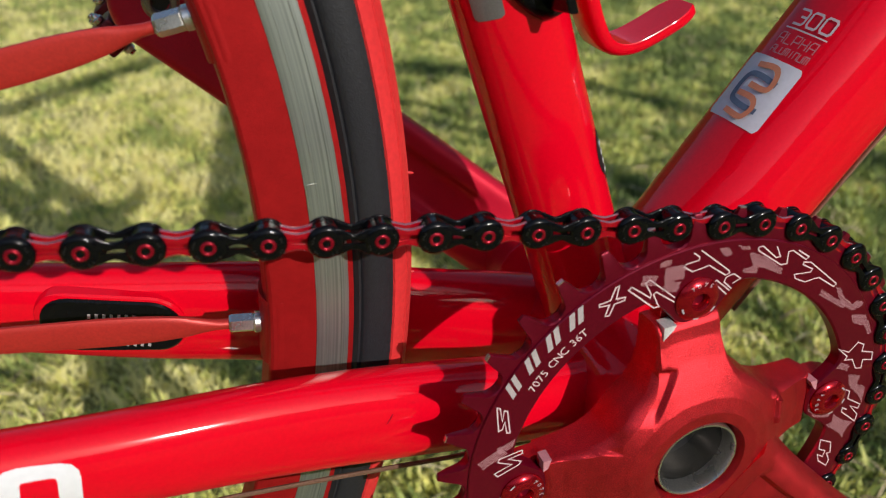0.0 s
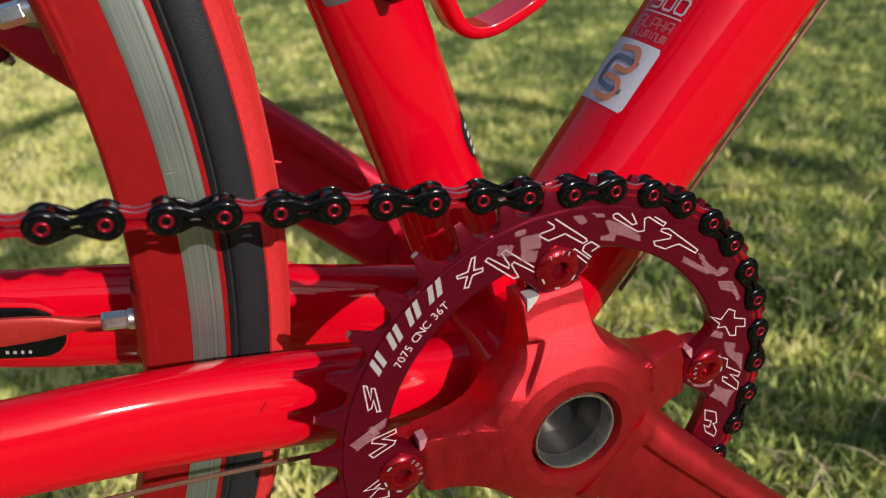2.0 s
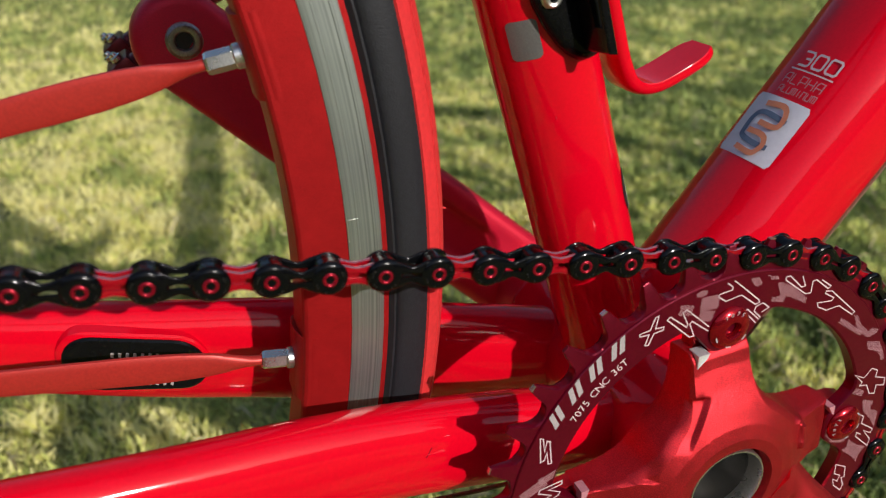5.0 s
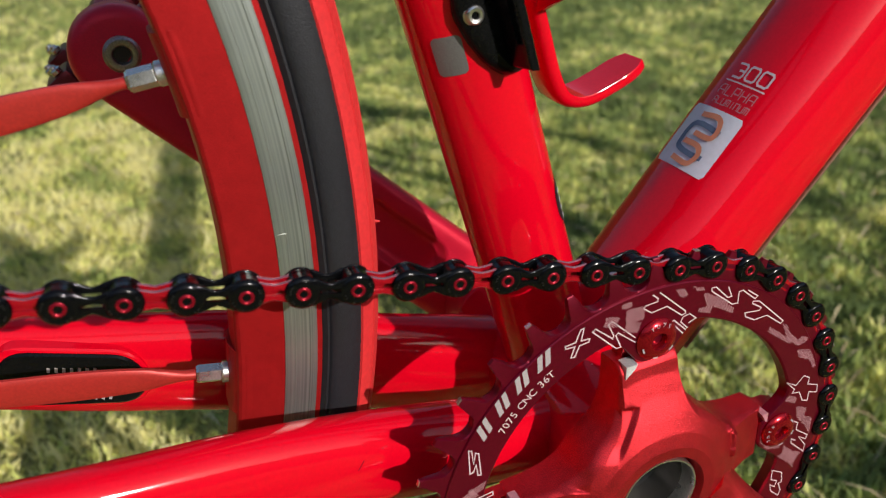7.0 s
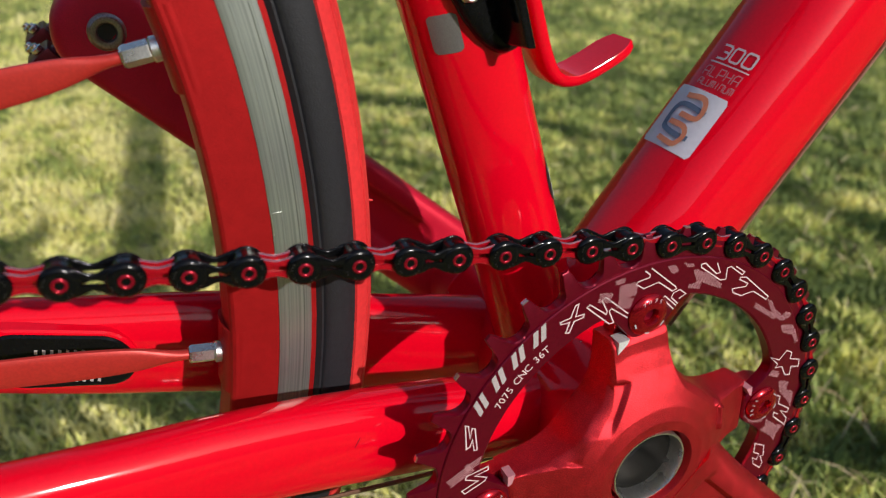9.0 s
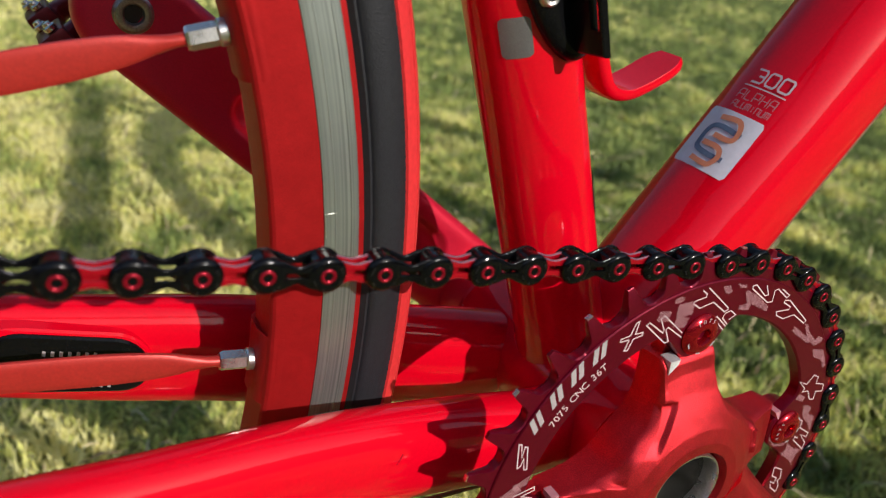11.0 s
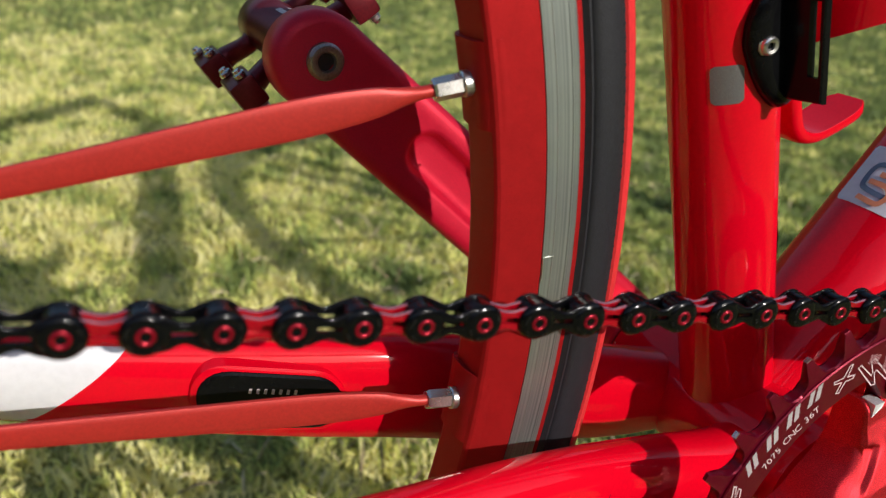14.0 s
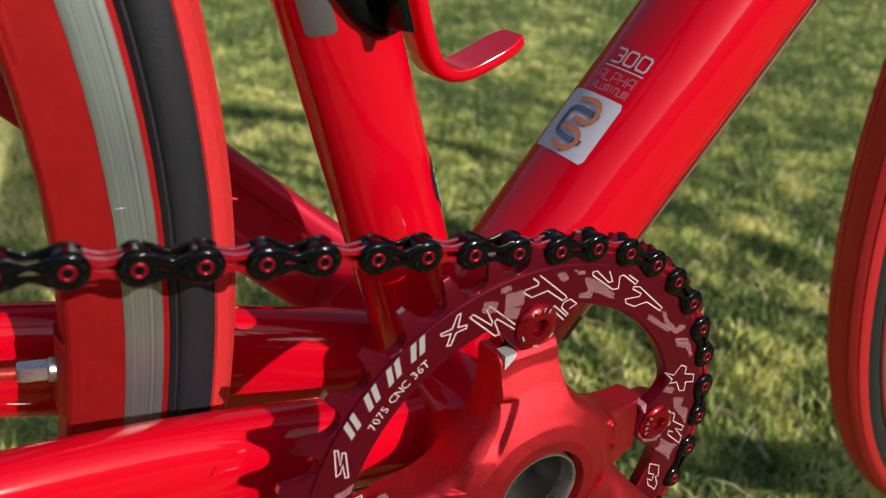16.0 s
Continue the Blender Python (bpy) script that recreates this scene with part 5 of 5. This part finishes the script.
def build_markings(seat, down, stays):
    part("reflective_patch", patch_on(on_seat, 0.1284, 0.1394, 36, 68, 0.0016, n=16), REFLECT, seat, "small grey reflective square")
    bm = patch_on(on_seat, 0.0665, 0.0835, 135, 165, 0.008, n=14)
    part("oval_badge", bm, INK, seat, "black oval badge")
    for k in range(4):
        bm = patch_on(on_seat, 0.0690 + 0.003 * k, 0.0707 + 0.003 * k, 144, 154, 0.0, n=4, lift=0.0004)
        part("badge_print", bm, WHITE, seat, "small white printed bar")
    label = part("sticker", patch_on(on_down, 0.0800, 0.1038, -28, 30, 0.0008, n=16), LABEL, down, "white vinyl sticker with orange and blue-grey loops")
    # an orange and a blue-grey band, interlaced
    spot = lambda lift: (lambda x, y: on_down(0.0919 + y, 4.0 + math.degrees(x / 0.0245), lift))
    for mat, name, lift, lines in (
        (SLATE, "blue_grey_loop", 0.0005, ([(0.66, 0.37), (-0.07, 0.45), (-0.60, 0.43), (-0.79, 0.22), (-0.80, -0.18), (-0.68, -0.42), (-0.05, -0.51), (0.64, -0.50)],)),
        (ORANGE, "orange_loop", 0.0007, ([(-0.63, 0.73), (0.16, 0.80), (0.46, 0.60), (0.52, 0.25), (0.30, 0.12), (-0.38, 0.13)], [(-0.60, -0.19), (0.16, -0.20), (0.42, -0.42), (0.34, -0.70), (0.12, -0.82), (-0.63, -0.77)])),
    ):
        bm = bmesh.new()
        for line in lines:
            stroke(bm, dense([tuple(p[:2]) for p in smooth_path([(0.0094 * u, 0.0115 * v) for u, v in line], 3)]), 0.0020, spot(lift))
        part(name, bm, mat, down)
    # square-shouldered lettering, drawn with strokes
    glyphs = {"3": [[(0, 1), (0.85, 1), (1, 0.85), (1, 0.15), (0.85, 0), (0, 0)], [(0.4, 0.5), (1, 0.5)]], "0": [[(0.15, 0), (0, 0.15), (0, 0.85), (0.15, 1), (0.85, 1), (1, 0.85), (1, 0.15), (0.85, 0), (0.1, 0)]],
              "A": [[(0, 0), (0, 0.75), (0.25, 1), (1, 1), (1, 0)], [(0, 0.42), (1, 0.42)]], "L": [[(0, 1), (0, 0), (1, 0)]], "P": [[(0, 0), (0, 1), (1, 1), (1, 0.4), (0, 0.4)]],
              "H": [[(0, 0), (0, 1)], [(1, 0), (1, 1)], [(0, 0.5), (1, 0.5)]], "U": [[(0, 1), (0, 0), (1, 0), (1, 1)]], "M": [[(0, 0), (0, 1), (1, 1), (1, 0)], [(0.5, 1), (0.5, 0)]],
              "I": [[(0.5, 0), (0.5, 1)]], "N": [[(0, 0), (0, 1), (1, 1), (1, 0)]]}
    for text, s, w0, wide, tall, gap, line in (("300", 0.1188, 9, 0.0043, 0.0052, 0.0015, 0.0008), ("ALPHA", 0.1110, 7, 0.0025, 0.0036, 0.0010, 0.00038), ("ALUMINUM", 0.1068, 8, 0.0015, 0.0024, 0.0006, 0.00034)):
        bm = bmesh.new()
        pl = down_place(s, w0)
        x = -(len(text) * (wide + gap) - gap) / 2
        for ch in text:
            for poly in glyphs[ch]:
                stroke(bm, dense([(x + wide * u, tall * (v - 0.5)) for u, v in poly]), line, pl)
            x += wide + gap
        part("lettering", bm, PALE if text == "300" else FAINT, down, "pale grey printed lettering")
    bm = bmesh.new()
    stroke(bm, [(-0.0098 + 0.0020 * i, 0) for i in range(10)], 0.0005, down_place(0.1146, 10))
    part("printed_line", bm, PALE, down)
    # cables under the down tube and the drive-side stay
    for pts, r in (([on_down(0.03, 152, 0.0026), on_down(0.3, 151, 0.0030), on_down(0.5, 151, 0.0030)], 0.0008), ([on_down(0.02, 192, 0.003), on_down(0.3, 192, 0.004), on_down(0.5, 192, 0.004)], 0.0008),
                   ([(-0.020, -0.018, 0.2455), (-0.063, -0.020, 0.2500), (-0.099, -0.022, 0.2555), (-0.131, -0.024, 0.2600), (-0.25, -0.045, 0.2850), (-0.36, -0.062, 0.3200)], 0.0008)):
        bm = bmesh.new()
        sweep(bm, pts, [r] * len(pts), n=8, side=(0, 1, 0.2))
        part("cable", bm, CABLE, bicycle, "thin steel cable, red reflection put into its colour")


def stay_place(x, h, lift, side):
    """A place on the side of a chainstay that faces the bicycle's right: x along, h from -1 to 1 over its height; side 1 left, -1 right."""
    rows = STAY_LEFT if side > 0 else STAY_RIGHT
    xs = [r[0] for r in rows][::-1]
    y, z, a, b = (float(np.interp(x, xs, [r[k] for r in rows][::-1])) for k in (1, 2, 3, 4))
    w = math.asin(max(-1, min(1, h)))
    return Vector((x, side * y - (a * abs(math.cos(w)) ** STAY_POWER + lift), z + b * math.copysign(abs(h) ** STAY_POWER, h)))


def build_stay_details(stays):
    right, left = stays
    # white panel with black lettering, slanted at its front end
    bm = bmesh.new()
    cols = []
    for i in range(25):
        u = i / 24
        col = []
        for j in range(13):
            up = -0.995 + 1.895 * j / 12
            h = math.copysign(abs(up) ** (1 / STAY_POWER), up)
            x1 = -0.2124 + 0.0163 * up
            x = -0.328 + (x1 + 0.328) * u
            col.append(bm.verts.new(stay_place(x, h, 0.0003, 1)))
        cols.append(col)
    for a, b in zip(cols, cols[1:]):
        for j in range(12):
            bm.faces.new((a[j], a[j + 1], b[j + 1], b[j]))
    part("white_panel", bm, WHITE, left, "white painted panel with a slanted end")
    # square-shouldered lower-case letters drawn with strokes, bends rounded
    letters = {"S": [[(1, 1.42), (0.2, 1.42), (0, 1.25), (0, 0.95), (0.2, 0.78), (0.8, 0.70), (1, 0.52), (1, 0.18), (0.8, 0), (0, 0)]], "t": [[(0.15, 1.42), (0.15, 0.2), (0.3, 0), (0.8, 0)], [(-0.12, 0.98), (0.75, 0.98)]],
               "r": [[(0.1, 0), (0.1, 0.78), (0.3, 0.98), (0.72, 0.98)]], "i": [[(0.1, 1.0), (0.1, 0.16), (0.22, 0), (0.34, 0)], [(0.1, 1.28), (0.1, 1.42)]],
               "p": [[(0.1, -0.42), (0.1, 0.8), (0.3, 1), (0.82, 1), (1, 0.82), (1, 0.2), (0.82, 0), (0.3, 0)]], "e": [[(0.95, 0), (0.28, 0), (0.08, 0.2), (0.08, 0.8), (0.26, 1), (0.82, 1), (1, 0.82), (1, 0.5), (0.12, 0.5)]],
               "s": [[(0.95, 1), (0.2, 1), (0.06, 0.86), (0.06, 0.66), (0.2, 0.53), (0.82, 0.47), (0.96, 0.34), (0.96, 0.14), (0.82, 0), (0.05, 0)]]}
    bm = bmesh.new()
    x = -0.2788
    for ch, wide in (("S", 1.5), ("t", 1.14), ("r", 1.08), ("i", 0.80), ("p", 1.53), ("e", 1.50), ("s", 1.0)):
        for poly in letters[ch]:
            stroke(bm, dense([(x + 0.0045 * u, 0.0058 * v) for u, v in poly], 0.0008), 0.00105, lambda u, v: stay_place(u, -0.06 + v / 0.0125, 0.0007, 1))
        x += 0.0045 * wide
    part("lettering", bm, INK, left, "black printed lettering")
    # speed sensor set into the stay
    rim = capsule((-0.1715, 0), 0.0100, (-0.1480, 0), 0.0094, 14)
    for name, grow, lift, mat, lab in (("sensor_rim", 1.16, 0.0012, RED, "raised red rim round the sensor"), ("speed_sensor", 1.0, 0.0022, PLASTIC, "black plastic speed sensor")):
        bm = bmesh.new()
        rings = []
        for k, dy in ((1.06, -0.003), (1.0, lift - 0.0006), (0.93, lift)):
            ring = []
            for x, z in rim:
                px, pz = -0.1585 + (x + 0.1585) * (1 + (grow * k - 1) * 0.45), z * grow * k
                base = float(np.interp(px, [-0.19, -0.15, -0.12], [0.3000, 0.2925, 0.2880]))
                yy = float(np.interp(px, [-0.19, -0.15, -0.12], [0.0430, 0.0380, 0.0340]))
                ring.append(Vector((px, yy - 0.0092 - dy, base + 0.0005 + pz)))
            rings.append(ring)
        loft(bm, rings)
        sensor = part(name, bm, mat, left, lab)
    for x0, z0, w, h in ((-0.1590, 0.0046, 0.016, 0.0018), (-0.1530, -0.0062, 0.010, 0.0012)):
        bm = bmesh.new()
        k = int(w / 0.0022)
        for i in range(k):
            c = x0 + 0.0022 * (i - k / 2)
            stroke(bm, [(c, -h / 2), (c + 0.0004, h / 2)], 0.0009, lambda x, y, z0=z0: Vector((x, float(np.interp(x, [-0.19, -0.15, -0.12], [0.0430, 0.0380, 0.0340])) - 0.0092 - 0.0024, float(np.interp(x, [-0.19, -0.15, -0.12], [0.3000, 0.2925, 0.2880])) + z0 + y)))
        part("printed_bar", bm, MARK, left, "row of small grey printed bars")
    # a fine seam round the drive-side stay
    bm = bmesh.new()
    stroke(bm, [(-0.0815 - 0.0045 * (1 - k / 9) ** 2, 0.25 + 0.74 * k / 9) for k in range(10)], 0.0003, lambda x, y: stay_place(x, y, 0.0002, -1))
    part("seam", bm, RING, right, "fine dark seam")
    # a rounded white mark on the drive-side stay
    bm = bmesh.new()
    outer = [(-0.1812 + 0.00012 * k, -0.75 + 0.1 * k) for k in range(10)] + [(-0.1800, 0.30), (-0.1796, 0.48), (-0.1780, 0.60), (-0.1750, 0.63), (-0.1715, 0.62), (-0.1665, 0.59), (-0.1640, 0.53), (-0.1628, 0.40)] + [(-0.1627 - 0.00023 * k, 0.25 - 0.1 * k) for k in range(11)]
    inner = [(-0.1775 + 0.00019 * k, -0.75 + 0.1 * k) for k in range(10)] + [(-0.1757, 0.16), (-0.1755, 0.28), (-0.1752, 0.32), (-0.1748, 0.335), (-0.1720, 0.34), (-0.1690, 0.335), (-0.1681, 0.32), (-0.1678, 0.27)] + [(-0.1678 - 0.00022 * k, 0.20 - 0.095 * k) for k in range(11)]
    rows = [[bm.verts.new(stay_place(x0 + (x1 - x0) * k / 4, h0 + (h1 - h0) * k / 4, 0.0004, -1)) for k in range(5)] for (x0, h0), (x1, h1) in zip(outer, inner)]
    for a, b in zip(rows, rows[1:]):
        for k in range(4):
            bm.faces.new((a[k], a[k + 1], b[k + 1], b[k]))
    part("white_mark", bm, WHITE, right, "white rounded painted mark")


def build_hanger(seat):
    """Black front-derailleur hanger: a shell that hugs the seat tube and a slotted tab that stands out from it."""
    bm = bmesh.new()
    edge_s = [0.1232, 0.1244, 0.1268, 0.1306, 0.1366, 0.1442, 0.1504, 0.1553, 0.1598, 0.1618, 0.1628]
    edge_w = [112, 99, 90, 81, 72, 65, 68, 76.5, 91, 106, 124]
    front, back = [], []
    for i in range(29):
        s = 0.1232 + (0.1628 - 0.1232) * (0.5 - 0.5 * math.cos(math.pi * i / 28))
        start = float(np.interp(s, edge_s, edge_w))
        rim_s = min(1.0, (s - 0.1232) / 0.004, (0.1628 - s) / 0.004)
        fr, bk = [], []
        for k in range(17):
            w = start + (132 - start) * (k / 16) ** 1.6
            e = min(1.0, (w - start) / 16)
            e = math.sqrt(max(0.0, 1 - (1 - e) ** 2)) * math.sqrt(max(0.0, 1 - (1 - rim_s) ** 2))
            fr.append(bm.verts.new(on_seat(s, w, 0.0008 + 0.0034 * e)))
            bk.append(bm.verts.new(on_seat(s, w, 0.0001)))
        front.append(fr)
        back.append(bk)
    for a, b, c, d in zip(front, front[1:], back, back[1:]):
        for k in range(16):
            bm.faces.new((a[k], a[k + 1], b[k + 1], b[k]))
            bm.faces.new((c[k], d[k], d[k + 1], c[k + 1]))
        bm.faces.new((a[0], b[0], d[0], c[0]))
        bm.faces.new((a[16], c[16], d[16], b[16]))
    for a, c in ((front[0], back[0]), (front[-1], back[-1])):
        for k in range(16):
            bm.faces.new((a[k], c[k], c[k + 1], a[k + 1]))
    hanger = part("derailleur_hanger", bm, PLASTIC, bicycle, "glossy black slotted derailleur hanger", sharp=50)
    # the tab: outwards from the tube, with an upright slot, leaning with the tube
    bm = bmesh.new()
    m = 48
    outer, inner = [], []
    for i in range(m):
        w = 2 * math.pi * i / m
        d = Vector((math.cos(w), math.sin(w)))
        k = 1 / max(abs(d.x) / 1.0, abs(d.y) / 1.0)
        bx, bz = d.x * k, d.y * k
        outer.append((0.0219 + 0.0078 * bx, 0.4102 + 0.0174 * bz + (0.0006 * (bx + 1) if bz < -0.99 else 0.0) - ((0.0018 * max(0, bx) ** 4 + 0.0026 * max(0, -bx) ** 2) if bz > 0.9 else 0)))
        inner.append((0.0271 + 0.0015 * max(-1, min(1, bx * 1.1)), 0.4100 + 0.0095 * max(-1, min(1, 1.04 * bz))))
    slab(bm, outer, -0.0013, 0.0013, 0.0004, inner)
    for v in bm.verts:
        a, th, z = v.co
        v.co = (-0.0288 + th - 0.2962 * (z - 0.395) + 0.16 * (a - 0.0322), -a, z)
    part("slotted_tab", bm, PLASTIC, hanger, "black tab with an upright slot", sharp=30)
    bm = bmesh.new()
    revolve(bm, [(0.0, 0.0), (0.0010, 0.0), (0.0011, -0.0010), (0.0019, -0.0012), (0.0024, -0.0008), (0.0026, 0.0), (0.0030, 0.0002), (0.0030, 0.0010)], 28)
    q = on_seat(0.1440, 83, 0.0040)
    turn = (q - on_seat(0.1440, 83, -0.01)).to_track_quat("-Y", "Z").to_matrix().to_4x4()
    part("bolt", bm, SILVER, hanger, "silver hex-socket bolt", at=Matrix.Translation(q) @ turn)


def build_cage():
    """Red bottle cage: a strap down the seat tube's front, bent forwards into a foot tab, and a curved side arm."""
    bm = bmesh.new()
    line = smooth_path([(-0.0350, 0.470), (-0.0245, 0.430), (-0.0145, 0.398), (-0.0100, 0.3845), (-0.0055, 0.3775), (0.0020, 0.3760), (0.0118, 0.3793), (0.0228, 0.3848)], 5)
    rings = []
    pts = [Vector((p[0], 0, p[1])) for p in line]
    for i, p in enumerate(pts):
        d = (pts[min(i + 1, len(pts) - 1)] - pts[max(0, i - 1)]).normalized()
        nrm = d.cross(Vector((0, 1, 0)))
        w = 0.0078 * math.sqrt(1 - 0.62 * max(0.0, (i - len(pts) + 4) / 3) ** 2)
        t = 0.0021
        ring = []
        for a, b in ((-1, 0.1), (-0.96, -0.35), (-0.84, -0.7), (-0.6, -0.95), (-0.2, -1), (0.6, -1), (1, -0.4), (1, 0.6), (0.96, 1), (-0.96, 1), (-1, 0.7)):
            ring.append(p + Vector((0, 1, 0)) * (0.0005 + a * w) + nrm * (b * t))
        rings.append(ring)
    loft(bm, rings)
    cage = part("bottle_cage", bm, RED, bicycle, "glossy red bent strap bottle cage", sharp=40)
    bm = bmesh.new()
    rings = []
    for i in range(25):
        u = i / 24
        a = radians(180 + 165 * u)
        c = Vector((0.022, 0, 0.425))
        z = 0.4115 + 0.050 * u
        h = 0.0105 + 0.001 * u
        o = Vector((math.cos(a), math.sin(a), 0))
        p = Vector((c.x - 0.2962 * (z - 0.41), 0, z)) + o * 0.0375
        rings.append([p + o * 0.0013 + Vector((0, 0, h)), p - o * 0.0013 + Vector((0, 0, h)), p - o * 0.0013 - Vector((0, 0, h)), p + o * 0.0013 - Vector((0, 0, h))])
    loft(bm, rings)
    part("cage_arm", bm, RED, cage, "curved red side arm", sharp=40)


seat_tube, down_tube, chainstays = build_frame()
build_wheel("rear_wheel", AXLE, radians(11.4))
build_wheel("front_wheel", FRONT, radians(4))
build_chain()
build_chainring()
build_right_crank()
left_crank, pedal_axis = build_left_crank()
build_pedal(pedal_axis)
build_markings(seat_tube, down_tube, chainstays)
build_stay_details(chainstays)
build_hanger(seat_tube)
build_cage()
